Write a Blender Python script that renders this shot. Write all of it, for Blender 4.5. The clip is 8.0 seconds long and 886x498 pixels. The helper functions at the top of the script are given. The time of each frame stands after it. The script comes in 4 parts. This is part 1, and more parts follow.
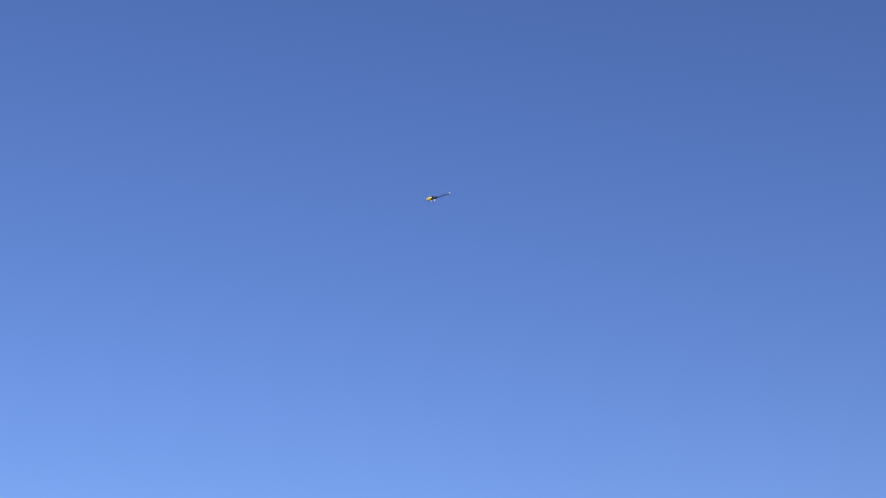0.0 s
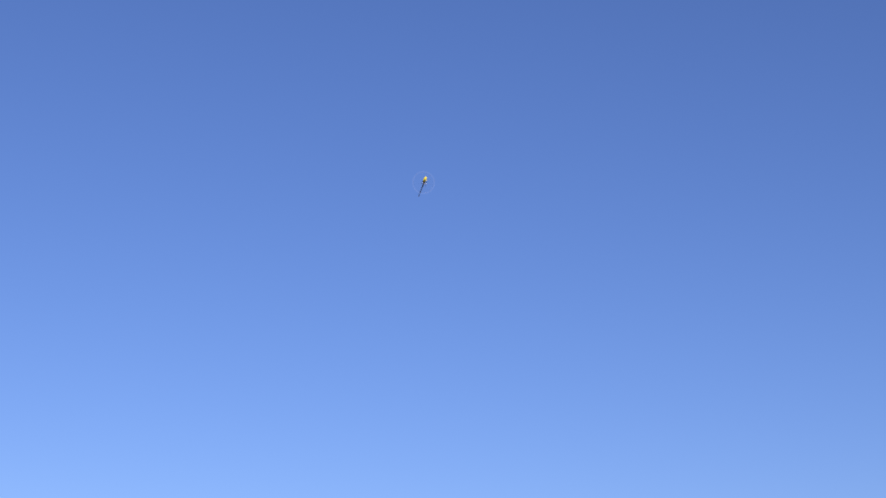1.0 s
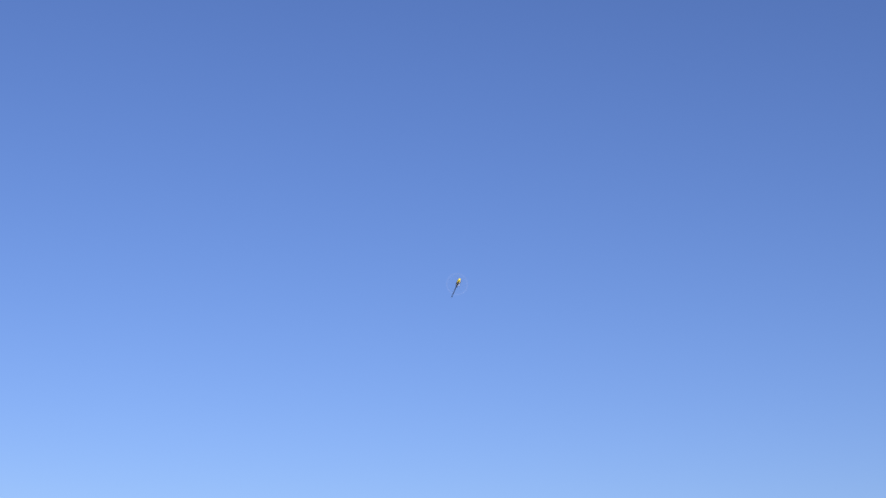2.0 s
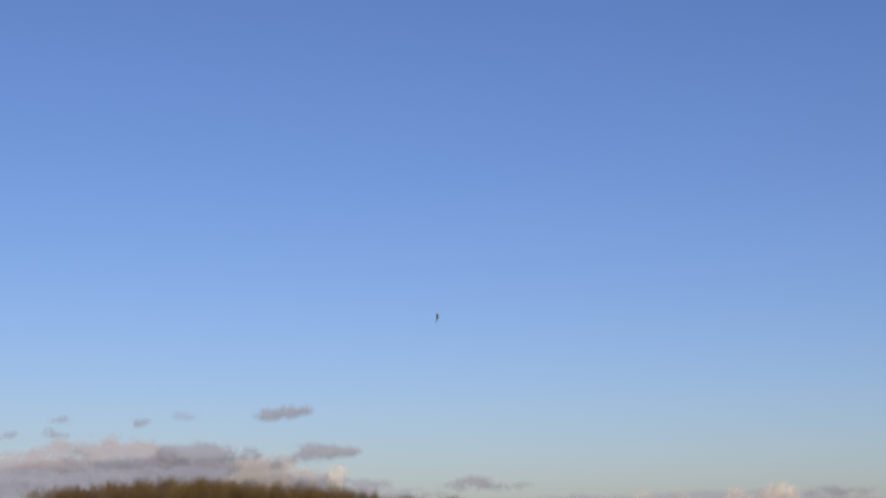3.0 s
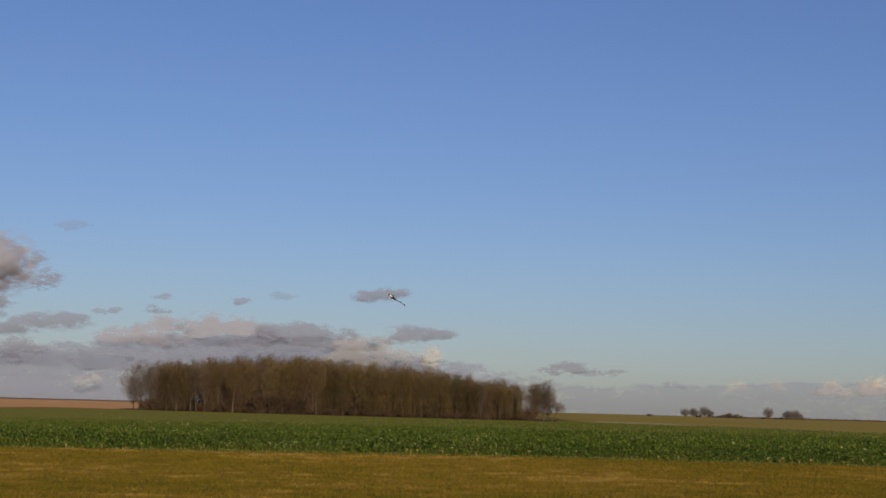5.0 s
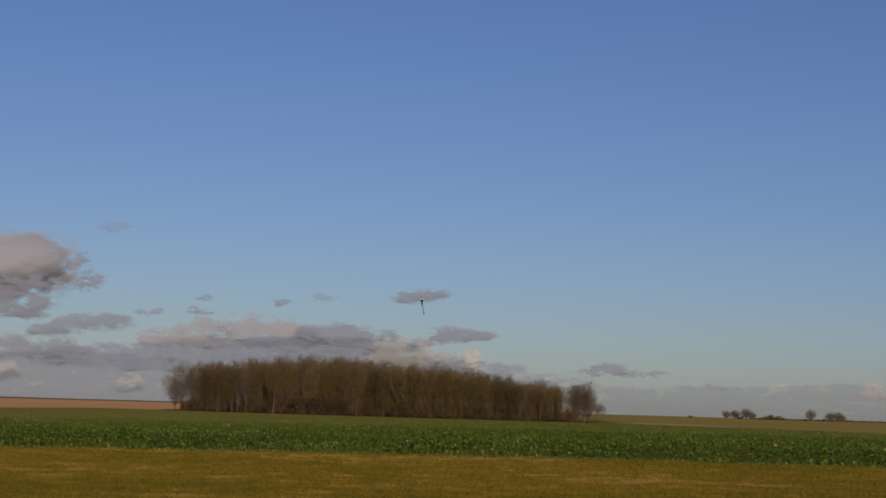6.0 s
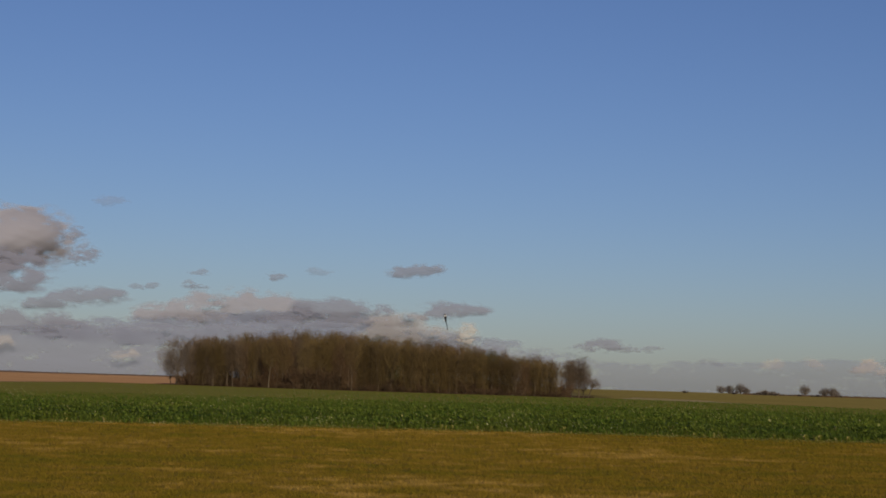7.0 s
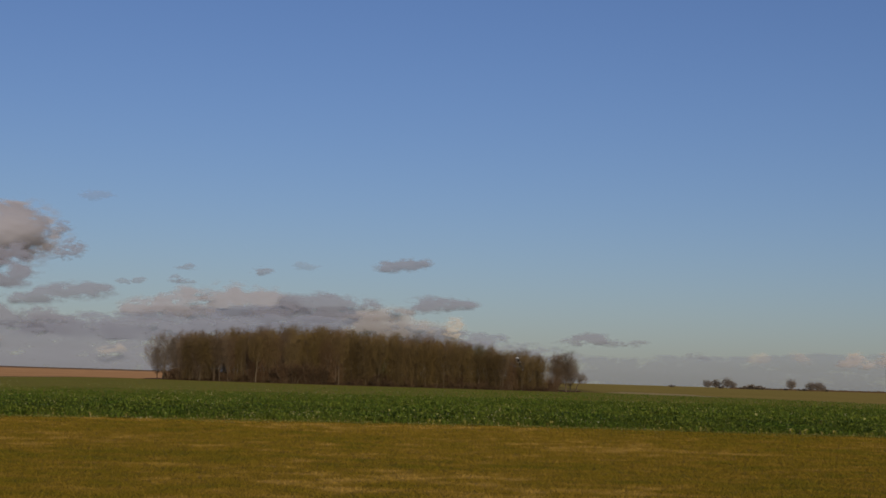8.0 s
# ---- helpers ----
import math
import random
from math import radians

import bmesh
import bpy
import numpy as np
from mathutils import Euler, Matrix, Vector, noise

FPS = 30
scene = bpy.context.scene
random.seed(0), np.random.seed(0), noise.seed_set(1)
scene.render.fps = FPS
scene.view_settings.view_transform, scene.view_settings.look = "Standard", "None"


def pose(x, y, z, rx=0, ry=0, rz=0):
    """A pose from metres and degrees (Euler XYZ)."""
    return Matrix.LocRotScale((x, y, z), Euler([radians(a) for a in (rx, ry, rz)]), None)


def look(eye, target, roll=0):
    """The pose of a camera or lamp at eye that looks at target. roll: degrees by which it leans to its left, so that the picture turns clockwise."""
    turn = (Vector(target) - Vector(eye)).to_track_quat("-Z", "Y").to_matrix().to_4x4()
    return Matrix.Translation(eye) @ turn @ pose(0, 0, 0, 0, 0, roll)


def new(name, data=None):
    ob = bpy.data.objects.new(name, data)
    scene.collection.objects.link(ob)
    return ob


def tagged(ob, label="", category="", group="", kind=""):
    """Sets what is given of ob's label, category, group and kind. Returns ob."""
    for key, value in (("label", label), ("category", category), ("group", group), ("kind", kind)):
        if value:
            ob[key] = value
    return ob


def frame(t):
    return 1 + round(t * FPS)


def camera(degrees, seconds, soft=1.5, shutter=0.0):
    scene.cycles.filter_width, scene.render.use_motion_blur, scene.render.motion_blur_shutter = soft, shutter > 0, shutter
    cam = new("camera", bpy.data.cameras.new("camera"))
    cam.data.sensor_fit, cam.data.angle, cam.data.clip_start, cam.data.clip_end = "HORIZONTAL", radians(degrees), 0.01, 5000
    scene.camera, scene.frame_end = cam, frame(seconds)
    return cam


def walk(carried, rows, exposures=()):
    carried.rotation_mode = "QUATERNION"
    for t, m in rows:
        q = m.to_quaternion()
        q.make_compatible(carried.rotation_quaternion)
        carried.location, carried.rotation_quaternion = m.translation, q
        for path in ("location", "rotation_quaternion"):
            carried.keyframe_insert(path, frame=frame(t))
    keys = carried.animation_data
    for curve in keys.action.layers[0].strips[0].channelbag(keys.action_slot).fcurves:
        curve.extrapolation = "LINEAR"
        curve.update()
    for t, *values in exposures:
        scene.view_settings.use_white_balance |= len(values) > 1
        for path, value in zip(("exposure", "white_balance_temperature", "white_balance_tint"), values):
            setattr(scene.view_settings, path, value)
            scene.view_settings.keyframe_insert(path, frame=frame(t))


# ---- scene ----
EYE = (0.0, 0.0, 1.7)


def heading(az, el):
    """Unit vector at az degrees clockwise from +y and el degrees above the level."""
    a, e = radians(az), radians(el)
    return Vector((math.sin(a) * math.cos(e), math.cos(a) * math.cos(e), math.sin(e)))


def view(az, el, roll):
    return look(EYE, Vector(EYE) + heading(az, el) * 10, roll)


# ---------------------------------------------------------------- camera
cam = camera(33.55, 8.0, soft=1.55, shutter=0.4)
walk(cam, [
    (0.0, view(4.35, 23.87, 0.60)),
    (0.1, view(4.34, 23.32, 0.61)),
    (0.2, view(4.33, 22.80, 0.61)),
    (0.3, view(4.32, 22.33, 0.62)),
    (0.4, view(4.32, 21.88, 0.63)),
    (0.5, view(4.31, 21.48, 0.64)),
    (0.6, view(4.31, 21.10, 0.65)),
    (0.7, view(4.32, 20.75, 0.65)),
    (0.8, view(4.33, 20.43, 0.66)),
    (0.9, view(4.35, 20.13, 0.67)),
    (1.0, view(4.36, 19.86, 0.67)),
    (1.1, view(4.39, 19.60, 0.68)),
    (1.2, view(4.41, 19.36, 0.69)),
    (1.3, view(4.44, 19.13, 0.70)),
    (1.4, view(4.47, 18.92, 0.70)),
    (1.5, view(4.50, 18.72, 0.71)),
    (1.6, view(4.53, 18.53, 0.72)),
    (1.7, view(4.56, 18.34, 0.73)),
    (2.8, view(4.53, 13.38, 0.72)),
    (2.9, view(4.63, 12.55, 0.05)),
    (3.0, view(4.53, 10.73, -0.15)),
    (3.1, view(4.33, 9.66, 0.08)),
    (3.2, view(3.99, 8.73, 0.28)),
    (3.3, view(3.87, 8.61, 0.35)),
    (3.4, view(3.72, 8.56, 0.42)),
    (3.5, view(3.73, 8.43, 0.49)),
    (3.6, view(3.57, 8.32, 0.80)),
    (3.7, view(3.46, 8.15, 1.11)),
    (3.8, view(2.91, 7.62, 1.42)),
    (3.9, view(2.66, 7.30, 1.36)),
    (4.0, view(2.58, 6.89, 1.29)),
    (4.1, view(2.61, 6.54, 1.29)),
    (4.2, view(2.44, 5.96, 1.47)),
    (4.3, view(2.27, 5.83, 1.47)),
    (4.4, view(1.78, 5.89, 1.47)),
    (4.5, view(1.54, 6.36, 1.47)),
    (4.6, view(1.25, 6.29, 1.47)),
    (4.7, view(1.08, 6.25, 1.47)),
    (5.8, view(-0.25, 6.18, 1.60)),
    (5.9, view(-0.47, 6.20, 1.60)),
    (6.0, view(-0.84, 6.22, 1.60)),
    (6.1, view(-1.01, 6.18, 1.60)),
    (6.2, view(-1.35, 5.94, 1.61)),
    (6.3, view(-1.51, 5.91, 1.62)),
    (6.4, view(-1.66, 5.98, 1.63)),
    (6.5, view(-1.65, 6.03, 1.63)),
    (6.6, view(-1.46, 6.06, 1.65)),
    (6.7, view(-1.21, 6.01, 1.67)),
    (6.8, view(-1.00, 5.75, 1.69)),
    (6.9, view(-0.88, 5.50, 1.70)),
    (7.0, view(-0.63, 5.25, 1.72)),
    (7.1, view(-0.53, 5.08, 1.72)),
    (7.2, view(-0.45, 4.94, 1.73)),
    (7.3, view(-0.46, 4.91, 1.73)),
    (7.4, view(-0.51, 4.95, 1.73)),
    (7.5, view(-0.52, 4.98, 1.74)),
    (7.6, view(-0.49, 5.10, 1.72)),
    (7.7, view(-0.46, 5.09, 1.70)),
    (7.8, view(-0.38, 5.07, 1.69)),
    (7.9, view(-0.24, 5.04, 1.67)),
    (8.0, view(-0.12, 5.05, 1.66))
], exposures=[(0.0, 0.3, 6230, 15), (1.5, 0.32, 6260, 15), (3.0, 0.06, 6550, 12), (4.5, -0.07, 6650, 11), (5.8, -0.48, 6700, 8), (8.0, -0.5, 6700, 8)])

# ---------------------------------------------------------------- world and sun
SUN_AZ, SUN_EL = 168.0, 20.0
world = bpy.data.worlds.new("winter_sky")
scene.world = world
world.use_nodes = True
wn, wl = world.node_tree.nodes, world.node_tree.links
wn.clear()
sky = wn.new("ShaderNodeTexSky")
sky.sky_type = "NISHITA"
sky.sun_disc = False
sky.sun_elevation = radians(SUN_EL)
sky.sun_rotation = radians(SUN_AZ)
sky.altitude = 100
sky.air_density = 1.2
sky.dust_density = 0.5
sky.ozone_density = 1.5
back = wn.new("ShaderNodeBackground")
back.inputs["Strength"].default_value = 0.063
wout = wn.new("ShaderNodeOutputWorld")
cool = wn.new("ShaderNodeMix")
cool.data_type, cool.blend_type = "RGBA", "MULTIPLY"
cool.inputs[0].default_value = 1.0
cool.inputs[7].default_value = (0.787, 0.97, 1.6, 1)
wl.new(sky.outputs[0], cool.inputs[6])
wl.new(cool.outputs[2], back.inputs["Color"])
wl.new(back.outputs[0], wout.inputs["Surface"])

sun = new("sun", bpy.data.lights.new("sun", "SUN"))
sun.data.energy = 5.0
sun.data.angle = radians(0.6)
sun.data.color = (1.0, 0.84, 0.66)
sun.matrix_world = look((0, 0, 60), Vector((0, 0, 60)) - heading(SUN_AZ, SUN_EL) * 10)


# ---------------------------------------------------------------- materials
def material(name, rough=0.9):
    m = bpy.data.materials.new(name)
    m.use_nodes = True
    b = m.node_tree.nodes["Principled BSDF"]
    b.inputs["Roughness"].default_value = rough
    b.inputs["Specular IOR Level"].default_value = 0.02
    return m, m.node_tree.nodes, m.node_tree.links, b


def noise_node(n, l, vec, scale, detail=4.0, rough=0.6):
    t = n.new("ShaderNodeTexNoise")
    t.inputs["Scale"].default_value = scale
    t.inputs["Detail"].default_value = detail
    t.inputs["Roughness"].default_value = rough
    l.new(vec, t.inputs["Vector"])
    return t.outputs["Fac"]


def ramp_node(n, l, fac, stops):
    r = n.new("ShaderNodeValToRGB")
    e = r.color_ramp.elements
    while len(e) < len(stops):
        e.new(0.5)
    for k, (p, c) in zip(e, stops):
        k.position, k.color = p, (*c, 1)
    l.new(fac, r.inputs["Fac"])
    return r.outputs["Color"]


def mix_node(n, l, fac, a, b, kind="MIX"):
    m = n.new("ShaderNodeMix")
    m.data_type, m.blend_type = "RGBA", kind
    for sock, v in ((m.inputs[0], fac), (m.inputs[6], a), (m.inputs[7], b)):
        if isinstance(v, (int, float)):
            sock.default_value = v
        elif isinstance(v, tuple):
            sock.default_value = (*v, 1)
        else:
            l.new(v, sock)
    return m.outputs[2]


def object_vec(n, l, stretch=(1, 1, 1)):
    tc = n.new("ShaderNodeTexCoord")
    mp = n.new("ShaderNodeMapping")
    mp.inputs["Scale"].default_value = stretch
    l.new(tc.outputs["Object"], mp.inputs["Vector"])
    return mp.outputs["Vector"]


def bump_node(n, l, b, fac, dist, strength=0.6):
    k = n.new("ShaderNodeBump")
    k.inputs["Distance"].default_value = dist
    k.inputs["Strength"].default_value = strength
    l.new(fac, k.inputs["Height"])
    l.new(k.outputs["Normal"], b.inputs["Normal"])


def field_material(name, coarse, fine, stretch=(1, 1, 1), scale=0.12, fscale=2.5, bump=0.05):
    """Two-scale ground: coarse patches tinted by a fine grain."""
    m, n, l, b = material(name, 1.0)
    v = object_vec(n, l, stretch)
    big = ramp_node(n, l, noise_node(n, l, v, scale, 5.0), coarse)
    small = noise_node(n, l, v, fscale, 6.0, 0.7)
    tint = ramp_node(n, l, small, fine)
    l.new(mix_node(n, l, 1.0, big, tint, "MULTIPLY"), b.inputs["Base Color"])
    bump_node(n, l, b, small, bump)
    return m


def island_material(name, stops, patch=None, rough=0.8, translucent=0.0):
    """Colour picked piece by piece, shifted by patches of the ground."""
    m, n, l, b = material(name, rough)
    g = n.new("ShaderNodeNewGeometry")
    col = ramp_node(n, l, g.outputs["Random Per Island"], stops)
    if patch:
        v = object_vec(n, l, patch[1])
        tint = ramp_node(n, l, noise_node(n, l, v, patch[0], 5.0), patch[2])
        col = mix_node(n, l, 1.0, col, tint, "MULTIPLY")
    l.new(col, b.inputs["Base Color"])
    if translucent:
        t = n.new("ShaderNodeBsdfTranslucent")
        l.new(col, t.inputs["Color"])
        mx = n.new("ShaderNodeMixShader")
        mx.inputs[0].default_value = translucent
        l.new(b.outputs[0], mx.inputs[1])
        l.new(t.outputs[0], mx.inputs[2])
        l.new(mx.outputs[0], n["Material Output"].inputs["Surface"])
    return m


def object_material(name, stops, scale=3.0, rough=0.9, grain=((0.3, (0.75, 0.75, 0.75)), (0.7, (1.15, 1.12, 1.1)))):
    """Colour picked object by object, with a grain over it."""
    m, n, l, b = material(name, rough)
    o = n.new("ShaderNodeObjectInfo")
    col = ramp_node(n, l, o.outputs["Random"], stops)
    tint = ramp_node(n, l, noise_node(n, l, object_vec(n, l), scale, 4.0), grain)
    l.new(mix_node(n, l, 1.0, col, tint, "MULTIPLY"), b.inputs["Base Color"])
    return m


def plain_material(name, colour, rough, metal=0.0, spec=0.5):
    m, n, l, b = material(name, rough)
    v = object_vec(n, l)
    tint = ramp_node(n, l, noise_node(n, l, v, 22.0, 4.0), ((0.3, (0.86, 0.86, 0.86)), (0.7, (1.06, 1.06, 1.06))))
    l.new(mix_node(n, l, 1.0, colour, tint, "MULTIPLY"), b.inputs["Base Color"])
    b.inputs["Metallic"].default_value = metal
    b.inputs["Specular IOR Level"].default_value = spec
    return m


M_PASTURE = field_material("far_pasture", ((0.3, (0.145, 0.118, 0.036)), (0.7, (0.185, 0.148, 0.048))),
                           ((0.3, (0.8, 0.8, 0.8)), (0.7, (1.1, 1.1, 1.1))), scale=0.02, fscale=0.6)
TURF_TONES = ((0.3, (0.105, 0.088, 0.011)), (0.42, (0.136, 0.099, 0.013)), (0.5, (0.153, 0.104, 0.016)), (0.57, (0.172, 0.114, 0.02)), (0.66, (0.27, 0.176, 0.046)))


def turf_colour(n, l):
    """Worn patches of two sizes, shared by the turf and its blades."""
    v = object_vec(n, l)
    k = n.new("ShaderNodeMath")
    k.operation = "MULTIPLY_ADD"
    l.new(noise_node(n, l, v, 0.075, 3.0, 0.55), k.inputs[0])
    k.inputs[1].default_value = 0.9
    low = n.new("ShaderNodeMath")
    low.operation = "MULTIPLY_ADD"
    l.new(noise_node(n, l, v, 0.85, 6.0, 0.62), low.inputs[0])
    low.inputs[1].default_value, low.inputs[2].default_value = 1.0, -0.45
    l.new(low.outputs[0], k.inputs[2])
    return v, ramp_node(n, l, k.outputs[0], TURF_TONES)


def turf_material(name, fine, islands=False):
    m, n, l, b = material(name, 1.0)
    v, col = turf_colour(n, l)
    if islands:
        g = n.new("ShaderNodeNewGeometry")
        fac = g.outputs["Random Per Island"]
    else:
        fac = noise_node(n, l, v, 14.0, 6.0, 0.75)
        bump_node(n, l, b, fac, 0.02)
    l.new(mix_node(n, l, 1.0, col, ramp_node(n, l, fac, fine), "MULTIPLY"), b.inputs["Base Color"])
    return m


M_TURF = turf_material("mown_turf", ((0.3, (0.84, 0.86, 0.8)), (0.7, (1.14, 1.12, 1.08))))
M_PLOUGH = field_material("bare_earth", ((0.3, (0.215, 0.125, 0.066)), (0.7, (0.285, 0.172, 0.095))),
                          ((0.3, (0.8, 0.8, 0.8)), (0.7, (1.1, 1.1, 1.1))), stretch=(0.2, 1, 1), scale=0.03, fscale=0.5)
M_RISE = field_material("dark_earth", ((0.3, (0.15, 0.1, 0.062)), (0.7, (0.2, 0.13, 0.08))),
                        ((0.3, (0.8, 0.8, 0.8)), (0.7, (1.1, 1.1, 1.1))), stretch=(0.2, 1, 1), scale=0.03, fscale=0.4)
M_CROPSOIL = field_material("crop_ground", ((0.3, (0.16, 0.146, 0.026)), (0.7, (0.206, 0.181, 0.034))),
                            ((0.3, (0.8, 0.8, 0.8)), (0.7, (1.15, 1.15, 1.1))), scale=0.12, fscale=3.0)
M_LITTER = field_material("leaf_litter", ((0.3, (0.06, 0.035, 0.018)), (0.7, (0.11, 0.06, 0.03))),
                          ((0.3, (0.7, 0.7, 0.7)), (0.7, (1.2, 1.2, 1.2))), scale=0.3, fscale=4.0)
M_TRACK = field_material("pale_track", ((0.3, (0.25, 0.2, 0.095)), (0.7, (0.3, 0.24, 0.12))),
                         ((0.3, (0.85, 0.85, 0.85)), (0.7, (1.1, 1.1, 1.1))), scale=0.1, fscale=2.0)
M_BLADE = turf_material("grass_blade", ((0.0, (0.8, 0.86, 0.7)), (0.5, (1.0, 1.0, 0.9)), (0.9, (1.12, 1.1, 1.0)), (1.0, (1.3, 1.25, 1.3))), True)
M_LEAF = island_material("crop_leaf", ((0.0, (0.116, 0.162, 0.026)), (0.4, (0.142, 0.193, 0.03)), (0.8, (0.165, 0.216, 0.036)), (0.95, (0.19, 0.236, 0.048)), (0.985, (0.26, 0.27, 0.075)), (1.0, (0.46, 0.42, 0.17))),
                         (0.25, (1, 1, 1), ((0.36, (0.8, 0.92, 0.85)), (0.5, (1.0, 1.0, 1.0)), (0.64, (1.2, 1.12, 1.05)))), rough=0.55, translucent=0.5)
M_PALELEAF = island_material("yellowed_leaf", ((0.0, (0.3, 0.29, 0.07)), (0.6, (0.46, 0.43, 0.15)), (0.9, (0.56, 0.52, 0.25)), (1.0, (0.75, 0.71, 0.48))), rough=0.6, translucent=0.3)
M_WEED = island_material("edge_leaf", ((0.0, (0.16, 0.18, 0.028)), (0.6, (0.22, 0.235, 0.04)), (0.88, (0.3, 0.29, 0.06)), (0.95, (0.48, 0.4, 0.15)), (1.0, (0.52, 0.44, 0.18))), rough=0.6, translucent=0.55)
M_BARK = object_material("bark", ((0.0, (0.075, 0.058, 0.039)), (0.7, (0.1, 0.078, 0.052)), (1.0, (0.15, 0.122, 0.086))), 2.0)
M_TWIG = object_material("brown_twigs", ((0.0, (0.073, 0.053, 0.024)), (0.5, (0.102, 0.074, 0.033)), (0.9, (0.124, 0.09, 0.04)), (1.0, (0.138, 0.102, 0.049))), 0.6)
M_GREYTWIG = object_material("grey_twigs", ((0.0, (0.085, 0.062, 0.04)), (1.0, (0.125, 0.094, 0.062))), 0.6)
M_OCHRETWIG = object_material("ochre_twigs", ((0.0, (0.098, 0.07, 0.028)), (0.6, (0.122, 0.087, 0.035)), (1.0, (0.144, 0.105, 0.045))), 0.6)
M_REDTWIG = object_material("red_brown_twigs", ((0.0, (0.084, 0.054, 0.03)), (0.6, (0.107, 0.069, 0.038)), (1.0, (0.126, 0.082, 0.046))), 0.6)
M_OLIVETWIG = object_material("ivy_green_twigs", ((0.0, (0.05, 0.047, 0.018)), (1.0, (0.075, 0.066, 0.026))), 0.6)
M_PALEBARK = object_material("pale_bark", ((0.0, (0.085, 0.066, 0.042)), (1.0, (0.14, 0.112, 0.074))), 3.0)
# Haze over the skyline trees is put into this lighter twig colour.
M_FARTWIG = object_material("pale_hazed_twigs", ((0.0, (0.12, 0.1, 0.082)), (1.0, (0.16, 0.135, 0.11))), 0.6)
M_BRUSH = object_material("red_brush", ((0.0, (0.056, 0.039, 0.023)), (0.6, (0.078, 0.051, 0.03)), (1.0, (0.1, 0.064, 0.037))), 0.6)
M_YELLOW = plain_material("yellow_paint", (0.6, 0.54, 0.02), 0.3)
M_WHITE = plain_material("white_paint", (0.82, 0.82, 0.78), 0.35)
M_BLACK = plain_material("black_carbon", (0.01, 0.01, 0.011), 0.7, 0.0, 0.2)
M_METAL = plain_material("dull_metal", (0.35, 0.35, 0.36), 0.4, 1.0)


def blur_material(name, colour, alpha):
    m, n, l, b = material(name, 0.6)
    b.inputs["Base Color"].default_value = (*colour, 1)
    b.inputs["Alpha"].default_value = alpha
    return m


M_DISC = blur_material("spinning_blades", (0.2, 0.2, 0.21), 0.01)
M_TIPS = blur_material("spinning_tips", (0.75, 0.75, 0.76), 0.016)


def cloud_material(name, colour):
    """Sunlit vapour, its edges frayed by noise."""
    m, n, l, b = material(name, 1.0)
    b.inputs["Specular IOR Level"].default_value = 0.0
    b.inputs["Base Color"].default_value = (*colour, 1)
    fields = {}
    for key in ("vapour", "cover", "grain"):
        fields[key] = n.new("ShaderNodeAttribute")
        fields[key].attribute_name = key

    def calc(op, *values):
        k = n.new("ShaderNodeMath")
        k.operation = op
        for sock, v in zip(k.inputs, values):
            if isinstance(v, (int, float)):
                sock.default_value = v
            else:
                l.new(v, sock)
        return k.outputs[0]

    grain = fields["grain"].outputs["Vector"]
    billow = noise_node(n, l, grain, 0.45, 2.0, 0.5)
    fray = calc("MULTIPLY_ADD", billow, 0.7, calc("MULTIPLY", noise_node(n, l, grain, 1.1, 4.0, 0.5), 0.8))
    h = calc("ADD", fields["vapour"].outputs["Fac"], calc("MULTIPLY_ADD", fray, 2.6, -2.0))
    edge = n.new("ShaderNodeMapRange")
    edge.interpolation_type = "SMOOTHSTEP"
    edge.inputs["From Min"].default_value = 0.05
    edge.inputs["From Max"].default_value = 0.85
    l.new(h, edge.inputs["Value"])
    rim = n.new("ShaderNodeMapRange")
    rim.inputs["From Min"].default_value = 0.0
    rim.inputs["From Max"].default_value = 0.6
    rim.interpolation_type = "SMOOTHSTEP"
    l.new(fields["vapour"].outputs["Fac"], rim.inputs["Value"])
    a = calc("MULTIPLY", calc("MULTIPLY", edge.outputs[0], rim.outputs[0]), fields["cover"].outputs["Fac"])
    l.new(a, b.inputs["Alpha"])
    return m


# Brightness and warmth the sun gives each cloud are put into these colours.
M_CLOUD = cloud_material("lit_cloud_vapour", (0.25, 0.253, 0.29))
M_PUFF = cloud_material("bright_cloud_vapour", (0.40, 0.372, 0.33))
M_GREY = cloud_material("grey_cloud_vapour", (0.182, 0.192, 0.242))
M_WARM = cloud_material("sun_warmed_vapour", (0.29, 0.28, 0.28))
M_BANK = cloud_material("hazy_cloud_vapour", (0.185, 0.207, 0.268))


# ---------------------------------------------------------------- building helpers
def mesh_of(name, verts, faces, mat, smooth=False):
    me = bpy.data.meshes.new(name)
    me.from_pydata([tuple(v) for v in verts], [], [tuple(f) for f in faces])
    me.materials.append(mat)
    if smooth:
        me.polygons.foreach_set("use_smooth", [True] * len(me.polygons))
    me.update()
    return me


def quick_mesh(name, verts, tris, mat):
    """A large triangle mesh from arrays."""
    me = bpy.data.meshes.new(name)
    me.vertices.add(len(verts))
    me.vertices.foreach_set("co", np.asarray(verts, np.float32).ravel())
    k = len(tris)
    me.loops.add(k * 3)
    me.loops.foreach_set("vertex_index", np.asarray(tris, np.int32).ravel())
    me.polygons.add(k)
    me.polygons.foreach_set("loop_start", np.arange(0, 3 * k, 3, dtype=np.int32))
    me.materials.append(mat)
    me.update(calc_edges=True)
    me.validate()
    return me


def part(name, bm, mat, parent, label=""):
    me = bpy.data.meshes.new(name)
    bm.to_mesh(me)
    bm.free()
    me.materials.append(mat)
    ob = new(name, me)
    ob.parent = parent
    return tagged(ob, label=label)


def child(name, me, parent, label=""):
    ob = new(name, me)
    ob.parent = parent
    return tagged(ob, label=label)


